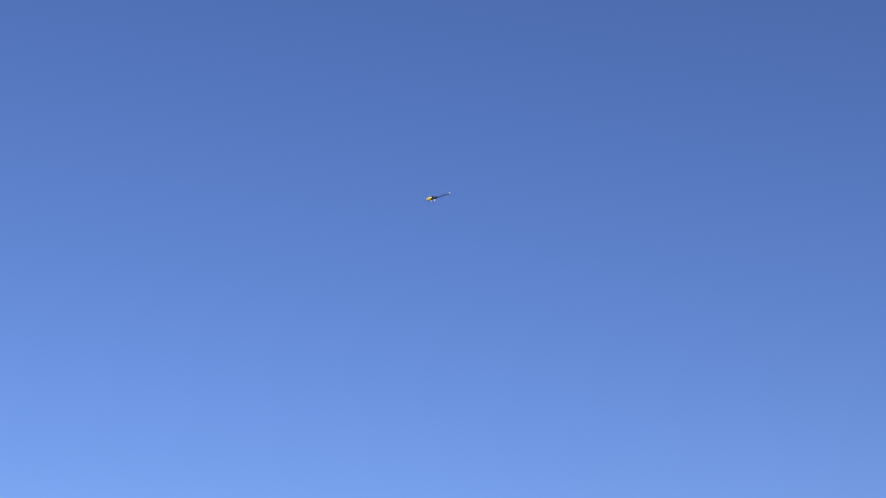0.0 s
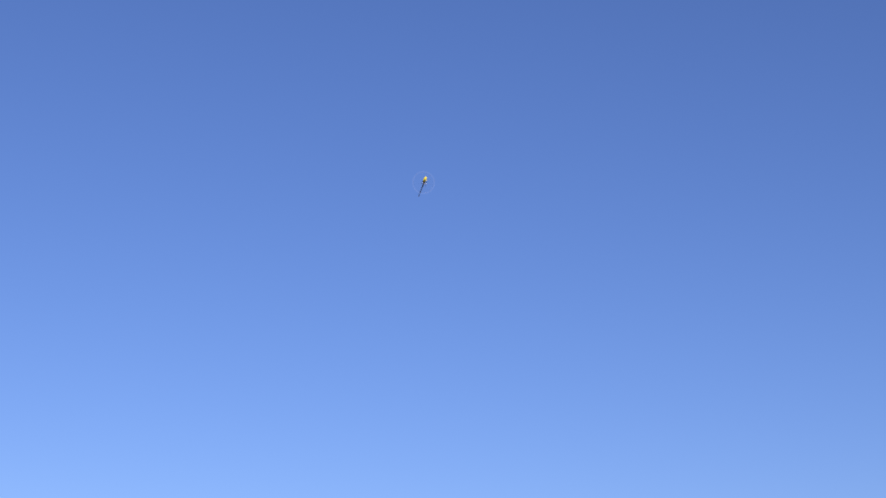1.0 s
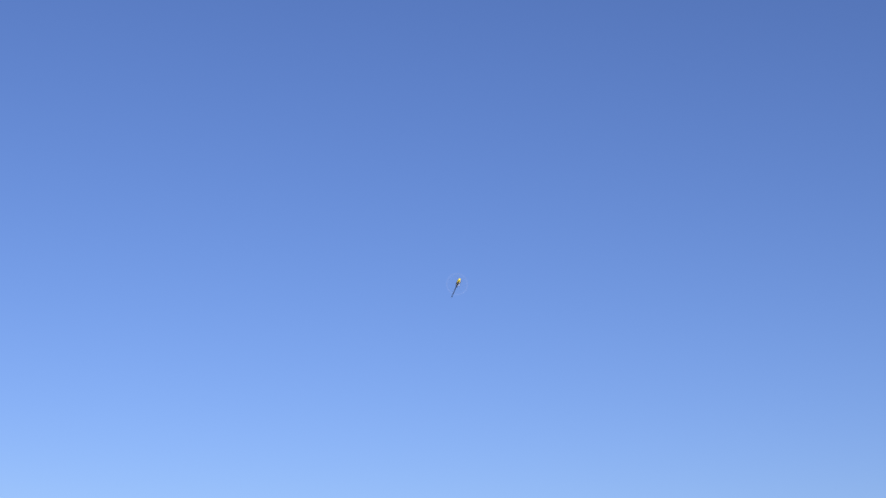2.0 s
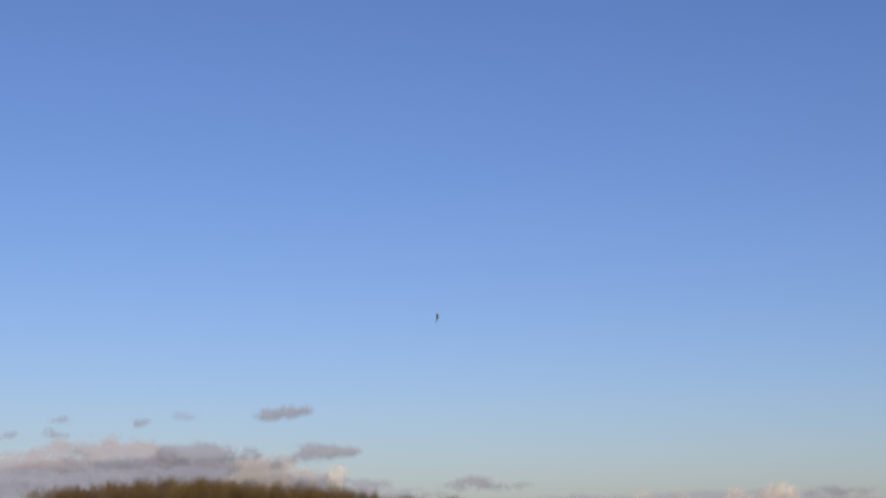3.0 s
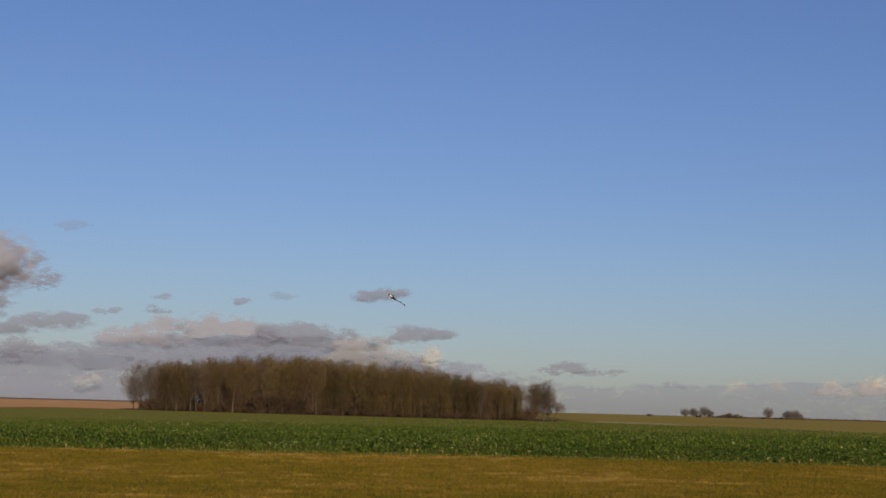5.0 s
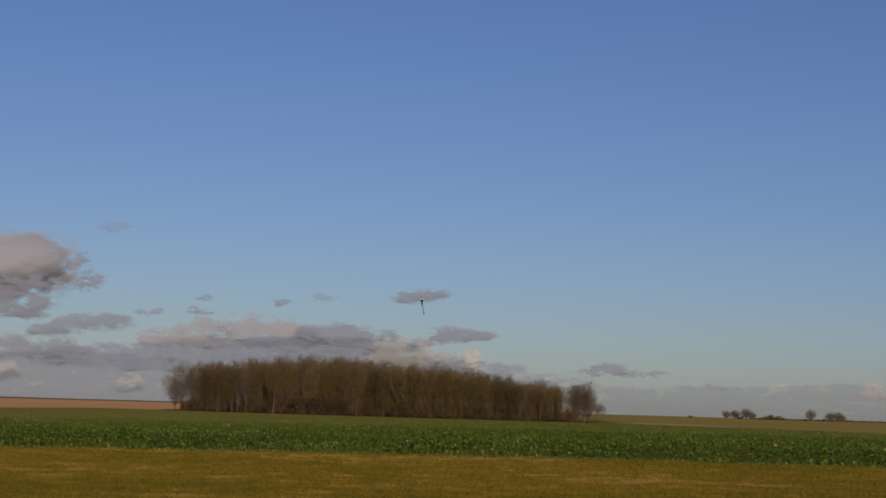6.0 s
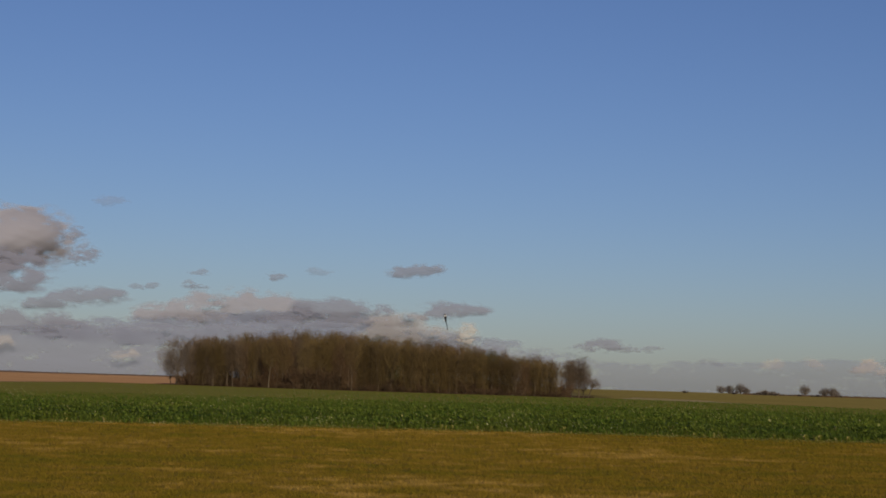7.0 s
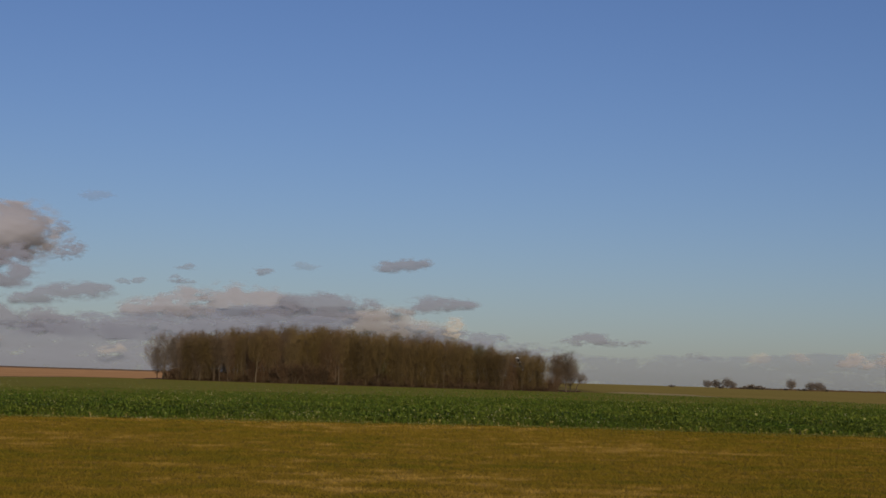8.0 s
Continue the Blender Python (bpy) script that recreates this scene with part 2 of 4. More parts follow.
def sheet(name, outline, z, mat, label, category):
    """A level piece of ground with a turned-down rim."""
    k = len(outline)
    v = [(x, y, z) for x, y in outline] + [(x, y, z - 0.25) for x, y in outline]
    f = [tuple(range(k))] + [(i, i + k, (i + 1) % k + k, (i + 1) % k) for i in range(k)]
    return tagged(new(name, mesh_of(name, v, f, mat)), label, category, kind="structure")


# ---------------------------------------------------------------- ground and fields
def crop_edge(x):
    """Front edge of the crop, a gently bowed line."""
    if x < -16:
        return 48.7 + (x + 16) * 0.45
    if x > 18:
        return 53.0 - (x - 18) * 0.2
    return 53.7 + 0.15 * x - 0.0105 * x * x


ring = [(4900 * math.sin(a), 4900 * math.cos(a)) for a in np.linspace(0, 2 * math.pi, 97)[:-1]]
ground = sheet("ground", ring, 0.0, M_PASTURE, "flat ochre winter pasture reaching the horizon", "ground")

front = [(x, crop_edge(x)) for x in np.linspace(-70, 110, 61)]
crop_ground = sheet("ground_crop", front + [(57, 189), (46, 230), (27.5, 269), (15, 272), (-20, 284), (-58, 292), (-70, 289)], 0.034,
                    M_CROPSOIL, "dark green ground under the leafy field crop", "ground")
turf = sheet("ground_turf", [(x, y + 0.15) for x, y in front] + [(140, -40), (40, -90), (-60, -80), (-120, 0)], 0.03,
             M_TURF, "mown dry ochre turf of the flying field", "ground")
plough = sheet("ground_ploughed", [(-70.3, 60), (-70.3, 290), (-58, 293), (-75, 420), (-420, 4850), (-4000, 2700), (-3000, 60)], 0.04,
               M_PLOUGH, "bare reddish brown ploughed field beyond the crop", "ground")


def furrows(name, left, right, y0, y1, high, slope, mat, label, z):
    """Low ridges across a field, wider apart with distance; left and right give its sides at y."""
    v, f, y = [], [], y0
    while y < y1:
        step = max(1.2, (y / y0) ** 2 * 1.2)
        h = step * math.tan(radians(slope)) * 0.55
        h = min(h, high * max(1.0, y / 300))
        a, b = left(y), right(y)
        k = len(v)
        for j in range(9):
            x = a + (b - a) * j / 8
            w = 0.25 * h * noise.noise((x * 0.05, y * 0.3, 1.0)) - (0.9 * h if j in (0, 8) else 0.0)
            v += [(x, y, z), (x, y + h / math.tan(radians(slope)), z + h + w), (x, y + step, z - 0.02)]
        for j in range(8):
            q = k + j * 3
            f += [(q, q + 3, q + 4, q + 1), (q + 1, q + 4, q + 5, q + 2)]
        y += step
    return tagged(new(name, mesh_of(name, v, f, mat)), label, "field", kind="structure")


# Ridge fronts lean sunwards: extra brightness put into the shape of both fields.
furrows("ground_furrows", lambda y: -0.42 * y - 20, lambda y: -70.6 if y < 291 else -58.5 - (y - 291) * 0.09, 150, 2600, 0.16, 30, M_PLOUGH,
        "reddish brown furrows of the ploughed field", 0.05)
furrows("ground_ridges", lambda y: float(np.interp(y, (150, 189, 230, 269, 300, 2600), (72, 57.4, 46.4, 28.0, 29.0, 150))), lambda y: 0.42 * y + 20, 150, 2600, 0.1, 16, M_PASTURE,
        "low ochre ridges added to brighten the far pasture", 0.01)
wood_floor = sheet("ground_wood", [(-58, 288.0), (-44, 273), (-20, 259.5), (15, 251.3), (22.6, 251.6), (25.6, 271), (28, 300), (20, 345), (-45, 350), (-66, 320)], 0.08,
                   M_LITTER, "brown leaf litter under the bare wood", "ground")


def build_verge():
    """A raised strip of pale dead grass beside the crop."""
    v, f = [], []
    k = 60
    for i in range(k + 1):
        t = i / k
        x, y = 28.8 + 15.0 * t, 268.0 - 33.0 * t
        h = (0.3 + 0.12 * noise.noise((i * 0.5, 3.0, 0.0))) * min(1.0, 6 * t, 3 * (1 - t) + 0.05)
        v += [(x, y, 0.0), (x + 0.5, y + 0.3, h * 0.9), (x + 1.6, y + 1.0, h), (x + 2.6, y + 1.6, 0.0)]
    for i in range(k):
        for q in range(3):
            a = i * 4 + q
            f.append((a, a + 4, a + 5, a + 1))
    tagged(new("verge", mesh_of("verge", v, f, M_TRACK, True)), "pale strip of dead grass beside the crop", "verge", kind="stuff")


build_verge()


# ---------------------------------------------------------------- clouds
BIG = ("large puffy cloud with warm top and blue grey base", M_CLOUD, 60)
MAIN = ("long mauve cumulus band lit warm by low sun", M_CLOUD, 60)
GREY = ("flat grey cloud or shade-coloured cloud base with ragged edges", M_GREY, 40)
FLECK = ("small thin grey cloud fleck", M_GREY, 40)
WARM = ("pale cloud with warm sunlight put into its colour", M_WARM, 10)
PUFF = ("small white sunlit cumulus puff near the horizon", M_PUFF, 20)
BANK = ("low lavender grey cloud bank along the horizon", M_BANK, 75)
VEIL = ("low hazy grey cloud layer over the far horizon", M_BANK, -200)


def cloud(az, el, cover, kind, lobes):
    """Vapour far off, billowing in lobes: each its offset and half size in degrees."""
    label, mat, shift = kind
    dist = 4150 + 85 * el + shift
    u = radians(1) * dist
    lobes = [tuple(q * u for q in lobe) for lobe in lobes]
    x0, x1 = min(q[0] - 1.8 * q[2] for q in lobes), max(q[0] + 1.8 * q[2] for q in lobes)
    z0, z1 = min(q[1] - 1.5 * q[3] for q in lobes), max(q[1] + 1.9 * q[3] for q in lobes)
    step = max(4.0, (x1 - x0) / 150)
    nx, nz = int((x1 - x0) / step) + 2, int((z1 - z0) / min(step, 4.5)) + 2
    verts, faces, field = [], [], []
    tall = max(q[3] for q in lobes)
    deep = min(60.0 if kind is BIG else 30.0, 1.1 * tall) * (0.25 if kind in (BANK, VEIL) else 0.32 if kind in (FLECK, GREY, WARM) else 0.4 if kind in (MAIN, PUFF) else 1.0)
    low = min(q[1] - q[3] for q in lobes)
    mid = sum(q[1] for q in lobes) / len(lobes)
    grain_x, grain_z = (75, 48) if kind is BIG else (38, 24)
    for j in range(nz + 1):
        for i in range(nx + 1):
            x, z = x0 + (x1 - x0) * i / nx, z0 + (z1 - z0) * j / nz
            v = core = 0.0
            for cx, cz, rx, rz in lobes:
                dz = (z - cz) / (rz * (1.25 if z > cz else 0.95))
                r2 = ((x - cx) / (rx * 1.2)) ** 2 + dz * dz
                v += max(0.0, 1.25 - r2) ** 1.3
                core += math.exp(5 * (1.36 - min(3.0, math.sqrt(r2))))
            bulge = 1.6 * (1 - math.exp(-0.4 * v))
            if kind in (BANK, VEIL):
                v = 1 - math.exp(-1.7 * v)
            else:
                v = (0.2 if kind is BIG else 0.16) * math.log(max(core, 1.0))
            lump = noise.fractal((x / grain_x + az * 3, z / grain_z, el * 5), 1.0, 2.1, 2)
            under = max(0.0, mid + 0.3 * tall - z) / (mid + 0.3 * tall - low)
            field.append(v)
            # the base draws back under the lit front
            verts.append((x, -deep * bulge - (0.07 if kind is BIG else 0.1) * deep * lump * v + (0.0 if kind in (BANK, VEIL, PUFF) else 1.0 if kind is BIG else 0.3 if kind is MAIN else 0.5) * deep * under ** 2, z))
            # vapour thins below, so sky blue tints the base like shade
            field[-1] *= 1.0 if kind in (BANK, VEIL) else (1.3 if kind is BIG else 1.12 if kind is MAIN else 1.0) - (0.45 if kind is PUFF else 0.5 if kind is MAIN else 0.35) * min(1.0, under) ** 1.5
    for j in range(nz):
        for i in range(nx):
            a = j * (nx + 1) + i
            faces.append((a, a + 1, a + nx + 2, a + nx + 1))
    grit = 22 if kind is FLECK else 22 if kind is PUFF else 32 if x1 - x0 < 260 else 48
    me = mesh_of("cloud", verts, faces, mat, True)
    me.attributes.new("vapour", "FLOAT", "POINT").data.foreach_set("value", field)
    me.attributes.new("cover", "FLOAT", "POINT").data.foreach_set("value", [cover] * len(verts))
    me.attributes.new("grain", "FLOAT_VECTOR", "POINT").data.foreach_set("vector", [q for v in verts for q in (v[0] / grit + az * 5, v[2] / (grit * 0.48), el * 9)])
    ob = new("cloud", me)
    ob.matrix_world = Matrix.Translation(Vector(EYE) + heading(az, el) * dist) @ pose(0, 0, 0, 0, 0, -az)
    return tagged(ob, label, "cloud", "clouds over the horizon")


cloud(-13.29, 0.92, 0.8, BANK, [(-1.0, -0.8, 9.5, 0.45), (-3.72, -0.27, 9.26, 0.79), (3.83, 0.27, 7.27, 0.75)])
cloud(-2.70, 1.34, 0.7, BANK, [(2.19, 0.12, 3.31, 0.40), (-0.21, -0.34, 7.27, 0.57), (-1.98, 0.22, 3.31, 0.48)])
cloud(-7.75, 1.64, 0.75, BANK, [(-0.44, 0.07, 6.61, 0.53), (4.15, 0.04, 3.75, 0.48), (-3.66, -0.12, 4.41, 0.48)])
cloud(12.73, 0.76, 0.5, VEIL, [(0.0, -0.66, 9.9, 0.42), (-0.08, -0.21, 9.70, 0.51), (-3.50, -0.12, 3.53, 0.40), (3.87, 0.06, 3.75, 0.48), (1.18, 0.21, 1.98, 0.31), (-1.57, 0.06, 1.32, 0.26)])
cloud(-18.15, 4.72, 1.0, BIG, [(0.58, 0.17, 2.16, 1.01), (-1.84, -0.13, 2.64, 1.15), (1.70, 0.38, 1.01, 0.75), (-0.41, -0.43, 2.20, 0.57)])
# darker vapour standing for the shaded base of the big cloud
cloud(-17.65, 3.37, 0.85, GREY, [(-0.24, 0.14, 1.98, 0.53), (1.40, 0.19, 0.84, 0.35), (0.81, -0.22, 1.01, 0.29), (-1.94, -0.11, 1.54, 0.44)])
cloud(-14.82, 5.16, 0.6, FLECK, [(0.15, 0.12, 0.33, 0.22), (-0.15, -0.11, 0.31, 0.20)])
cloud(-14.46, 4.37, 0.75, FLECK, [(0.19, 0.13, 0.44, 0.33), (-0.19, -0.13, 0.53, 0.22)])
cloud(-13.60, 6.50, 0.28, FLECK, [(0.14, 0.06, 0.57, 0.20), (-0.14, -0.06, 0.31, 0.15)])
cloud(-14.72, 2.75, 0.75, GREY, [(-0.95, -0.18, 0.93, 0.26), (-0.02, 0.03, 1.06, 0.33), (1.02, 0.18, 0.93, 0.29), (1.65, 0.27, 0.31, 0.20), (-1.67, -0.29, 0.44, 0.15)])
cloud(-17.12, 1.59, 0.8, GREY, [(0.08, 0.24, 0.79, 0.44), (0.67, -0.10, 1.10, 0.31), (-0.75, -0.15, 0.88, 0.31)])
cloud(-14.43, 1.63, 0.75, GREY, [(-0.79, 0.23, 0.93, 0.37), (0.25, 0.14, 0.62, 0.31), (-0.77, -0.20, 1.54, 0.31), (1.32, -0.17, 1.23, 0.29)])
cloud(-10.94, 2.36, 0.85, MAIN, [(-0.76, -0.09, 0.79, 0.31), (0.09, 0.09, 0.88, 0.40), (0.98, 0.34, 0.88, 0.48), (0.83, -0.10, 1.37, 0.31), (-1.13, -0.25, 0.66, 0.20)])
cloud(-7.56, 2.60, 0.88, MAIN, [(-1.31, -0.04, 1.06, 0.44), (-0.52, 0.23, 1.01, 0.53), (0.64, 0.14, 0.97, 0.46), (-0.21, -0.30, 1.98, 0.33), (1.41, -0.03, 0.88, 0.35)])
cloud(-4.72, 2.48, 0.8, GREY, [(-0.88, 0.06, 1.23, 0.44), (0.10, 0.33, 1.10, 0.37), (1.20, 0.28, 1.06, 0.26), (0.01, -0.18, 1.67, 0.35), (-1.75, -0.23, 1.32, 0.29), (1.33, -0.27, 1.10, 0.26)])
# bluish underside of the cumulus band, its shade put into hazy vapour
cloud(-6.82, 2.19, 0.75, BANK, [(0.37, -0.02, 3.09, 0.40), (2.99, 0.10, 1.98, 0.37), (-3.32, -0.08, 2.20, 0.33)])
# more grey laid before the big cloud, painting shade on its underside
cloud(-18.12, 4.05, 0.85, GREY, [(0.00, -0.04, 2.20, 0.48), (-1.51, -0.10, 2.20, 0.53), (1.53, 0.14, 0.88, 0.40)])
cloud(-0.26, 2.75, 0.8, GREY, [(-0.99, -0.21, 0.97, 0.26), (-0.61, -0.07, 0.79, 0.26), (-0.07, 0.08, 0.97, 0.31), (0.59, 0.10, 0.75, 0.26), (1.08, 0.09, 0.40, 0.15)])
# low sun on this lobe comes from its warmer base colour
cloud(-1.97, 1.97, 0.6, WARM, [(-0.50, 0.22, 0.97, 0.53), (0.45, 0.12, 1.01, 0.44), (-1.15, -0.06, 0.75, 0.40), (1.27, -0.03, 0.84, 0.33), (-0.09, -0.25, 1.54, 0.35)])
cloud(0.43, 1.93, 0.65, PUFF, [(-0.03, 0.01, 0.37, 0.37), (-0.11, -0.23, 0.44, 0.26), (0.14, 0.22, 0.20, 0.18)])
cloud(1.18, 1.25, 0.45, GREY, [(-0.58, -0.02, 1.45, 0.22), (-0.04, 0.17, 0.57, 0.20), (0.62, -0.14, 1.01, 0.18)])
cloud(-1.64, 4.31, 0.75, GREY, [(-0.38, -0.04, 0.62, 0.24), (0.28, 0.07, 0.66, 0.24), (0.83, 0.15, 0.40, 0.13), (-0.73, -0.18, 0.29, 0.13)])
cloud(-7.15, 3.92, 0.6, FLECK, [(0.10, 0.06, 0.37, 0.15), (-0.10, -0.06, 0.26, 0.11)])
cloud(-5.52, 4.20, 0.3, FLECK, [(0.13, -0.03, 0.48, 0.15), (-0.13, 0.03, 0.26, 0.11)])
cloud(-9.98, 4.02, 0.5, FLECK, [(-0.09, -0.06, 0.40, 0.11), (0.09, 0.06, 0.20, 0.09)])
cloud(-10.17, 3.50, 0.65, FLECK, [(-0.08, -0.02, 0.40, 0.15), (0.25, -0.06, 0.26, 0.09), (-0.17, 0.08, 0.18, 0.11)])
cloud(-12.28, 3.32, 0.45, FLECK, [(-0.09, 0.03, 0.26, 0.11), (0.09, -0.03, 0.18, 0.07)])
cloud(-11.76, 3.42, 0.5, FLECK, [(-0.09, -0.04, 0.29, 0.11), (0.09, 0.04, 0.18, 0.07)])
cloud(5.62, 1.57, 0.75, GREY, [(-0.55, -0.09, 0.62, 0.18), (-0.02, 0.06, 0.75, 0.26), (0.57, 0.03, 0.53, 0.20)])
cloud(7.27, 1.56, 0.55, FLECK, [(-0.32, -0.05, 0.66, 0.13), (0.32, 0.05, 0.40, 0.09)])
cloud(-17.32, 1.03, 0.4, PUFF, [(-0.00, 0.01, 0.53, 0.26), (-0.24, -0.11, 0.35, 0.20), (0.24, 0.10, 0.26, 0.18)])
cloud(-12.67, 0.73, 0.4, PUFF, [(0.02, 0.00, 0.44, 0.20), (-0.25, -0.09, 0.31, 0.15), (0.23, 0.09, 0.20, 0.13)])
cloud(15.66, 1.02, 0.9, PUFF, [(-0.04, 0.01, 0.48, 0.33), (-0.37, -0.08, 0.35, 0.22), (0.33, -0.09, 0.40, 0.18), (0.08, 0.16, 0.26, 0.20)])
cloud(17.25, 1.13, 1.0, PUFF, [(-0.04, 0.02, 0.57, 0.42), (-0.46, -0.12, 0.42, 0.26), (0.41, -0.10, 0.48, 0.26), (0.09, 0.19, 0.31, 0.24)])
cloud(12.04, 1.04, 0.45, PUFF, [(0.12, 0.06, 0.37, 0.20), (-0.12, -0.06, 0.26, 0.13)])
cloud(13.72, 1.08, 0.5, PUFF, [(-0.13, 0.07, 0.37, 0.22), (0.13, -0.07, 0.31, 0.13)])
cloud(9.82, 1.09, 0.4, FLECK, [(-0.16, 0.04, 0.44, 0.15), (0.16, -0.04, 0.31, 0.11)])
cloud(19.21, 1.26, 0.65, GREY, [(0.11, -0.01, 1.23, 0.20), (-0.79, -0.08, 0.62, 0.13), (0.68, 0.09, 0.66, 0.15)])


# ---------------------------------------------------------------- trees
def tube(verts, faces, points, radii, sides=5):
    """Adds a tapered limb along points."""
    base = len(verts)
    for k, (p, r) in enumerate(zip(points, radii)):
        ahead = (points[min(k + 1, len(points) - 1)] - points[max(k - 1, 0)]).normalized()
        side = ahead.cross(Vector((0.31, 0.95, 0.1))).normalized()
        other = ahead.cross(side)
        for s in range(sides):
            a = 2 * math.pi * s / sides
            verts.append(p + side * (math.cos(a) * r) + other * (math.sin(a) * r))
    for k in range(len(points) - 1):
        for s in range(sides):
            a, b = base + k * sides + s, base + k * sides + (s + 1) % sides
            faces.append((a, b, b + sides, a + sides))


def grow(rng, start, way, length, steps, wobble, lift):
    pts = [start.copy()]
    for _ in range(steps):
        way = (way + Vector((rng.uniform(-1, 1), rng.uniform(-1, 1), rng.uniform(-0.6, 0.6) + lift)) * wobble).normalized()
        pts.append(pts[-1] + way * (length / steps))
    return pts, way


def tree_meshes(seed, height, spread, low, limbs, twigs, twig_mat, trunk_r, tw=0.045, foot=0.12, bark=M_BARK):
    """A bare winter tree: trunk with limbs, and a crown of twigs."""
    rng = random.Random(seed)
    tv, tf, cv, cf = [], [], [], []
    trunk, _ = grow(rng, Vector((0, 0, -0.15)), Vector((0, 0, 1)), height * 0.84, 7, 0.07, 0.3)
    tube(tv, tf, trunk, [trunk_r * (1 - 0.88 * k / 7) * (1.5 if k == 0 else 1) for k in range(8)], 6)
    ends = []
    for k in range(limbs):
        f = low + (0.95 - low) * ((k + rng.random()) / limbs)
        i = min(6, int(f * 7))
        p = trunk[i].lerp(trunk[i + 1], f * 7 - i)
        a = k * 2.4 + rng.uniform(-0.5, 0.5)
        taper = math.sin(math.pi * min(1.0, 0.22 + 0.8 * (1 - (f - low) / (1 - low)))) ** 0.6
        long = spread * (0.4 + 0.6 * taper) * rng.uniform(0.75, 1.15)
        up = rng.uniform(0.5, 1.2)
        pts, way = grow(rng, p, Vector((math.cos(a), math.sin(a), up)).normalized(), long, 4, 0.22, 0.35)
        r = trunk_r * 0.34 * (1.05 - f)
        tube(tv, tf, pts, [max(0.018, r * (1 - 0.8 * q / 4)) for q in range(5)], 4)
        ends.append((pts, long))
        for q in range(2):
            s = pts[1 + q].lerp(pts[2 + q], rng.random())
            sp, _ = grow(rng, s, (way + Vector((rng.uniform(-1, 1), rng.uniform(-1, 1), rng.uniform(0, 0.9)))).normalized(), long * 0.55, 3, 0.25, 0.3)
            tube(tv, tf, sp, [0.03, 0.024, 0.018, 0.012], 3)
            ends.append((sp, long * 0.6))
    ends.append((trunk[4:], spread * 0.8))
    mid, tall = height * (1 + foot) / 2, height * (1 - foot) / 2
    for _ in range(twigs):
        pts, long = rng.choice(ends)
        k = rng.randrange(len(pts) - 1)
        s = pts[k].lerp(pts[k + 1], rng.random())
        d = Vector((rng.gauss(0, 1), rng.gauss(0, 1), rng.gauss(0.75, 0.8))).normalized()
        if rng.random() < 0.75:
            # outer spray, on a rounded crown
            r = rng.random() ** 0.38 * 0.93
            q = Vector((rng.gauss(0, 1), rng.gauss(0, 1), rng.gauss(0, 1))).normalized()
            s = Vector((q.x * spread * r, q.y * spread * r, mid + q.z * tall * r * 0.97))
            if q.z < 0 and foot < 0.05:
                # side growth down to the ground
                a, r = rng.uniform(0, 6.283), spread * 0.85 * rng.random() ** 0.5
                s = Vector((r * math.cos(a), r * math.sin(a), rng.uniform(0.02, 0.5) * height))
            d = (Vector((q.x * 0.5, q.y * 0.5, 1.0)) + Vector((rng.gauss(0, 0.16), rng.gauss(0, 0.16), rng.gauss(0, 0.2)))).normalized()
            long = 0.9 if q.z > 0.55 else 1.3
        n = min(1.6, long * 0.8) * rng.uniform(0.4, 1.1)
        bend = d + Vector((rng.uniform(-0.3, 0.3), rng.uniform(-0.3, 0.3), rng.uniform(0.0, 0.6)))
        m1 = s + d * n * 0.5
        e = m1 + bend.normalized() * n * 0.5
        w = d.cross(Vector((rng.gauss(0, 1), rng.gauss(0, 1), rng.gauss(0, 1)))).normalized() * tw * rng.uniform(0.6, 1.2)
        b = len(cv)
        cv += [s - w * 0.6, s + w * 0.6, e]
        cf += [(b, b + 1, b + 2)]
    return mesh_of("trunk", tv, tf, bark, True), mesh_of("crown", cv, cf, twig_mat)


def tree(meshes, at, turn, size, label, group, name="tree", category="tree", lean=0.0):
    top = new(name)
    top.matrix_world = pose(*at, 0, lean, turn) @ Matrix.Diagonal((*size, 1))
    child("trunk", meshes[0], top)
    child("crown", meshes[1], top)
    return tagged(top, label, category, group)


def brush_meshes(seed, height, twigs, mat, tw=0.04):
    """A thicket: several stems from one foot, and twigs all over."""
    rng = random.Random(seed)
    tv, tf, cv, cf = [], [], [], []
    stems = []
    for k in range(9):
        a = k * 2.4
        pts, _ = grow(rng, Vector((0.25 * math.cos(a), 0.25 * math.sin(a), -0.1)),
                      Vector((math.cos(a) * 0.5, math.sin(a) * 0.5, 1)).normalized(), height * rng.uniform(0.6, 0.95), 4, 0.25, 0.2)
        tube(tv, tf, pts, [0.05, 0.04, 0.03, 0.022, 0.012], 4)
        stems.append(pts)
    for _ in range(twigs):
        pts = rng.choice(stems)
        k = rng.randrange(4)
        s = pts[k].lerp(pts[k + 1], rng.random())
        d = Vector((rng.gauss(0, 1), rng.gauss(0, 1), rng.gauss(0.5, 0.7))).normalized()
        n = height * rng.uniform(0.15, 0.42)
        w = d.cross(Vector((rng.gauss(0, 1), rng.gauss(0, 1), rng.gauss(0, 1)))).normalized() * tw * rng.uniform(0.6, 1.2)
        b = len(cv)
        e = s + d * n
        e.z = max(e.z, 0.05)
        cv += [s - w * 0.6, s + w * 0.6, e]
        cf += [(b, b + 1, b + 2)]
    return mesh_of("stem", tv, tf, M_BARK, True), mesh_of("crown", cv, cf, mat)


def shrub(meshes, at, turn, size, label, group):
    top = new("shrub")
    top.matrix_world = pose(*at, 0, 0, turn) @ Matrix.Diagonal((*size, 1))
    child("stem", meshes[0], top)
    child("crown", meshes[1], top)
    return tagged(top, label, "shrub", group)


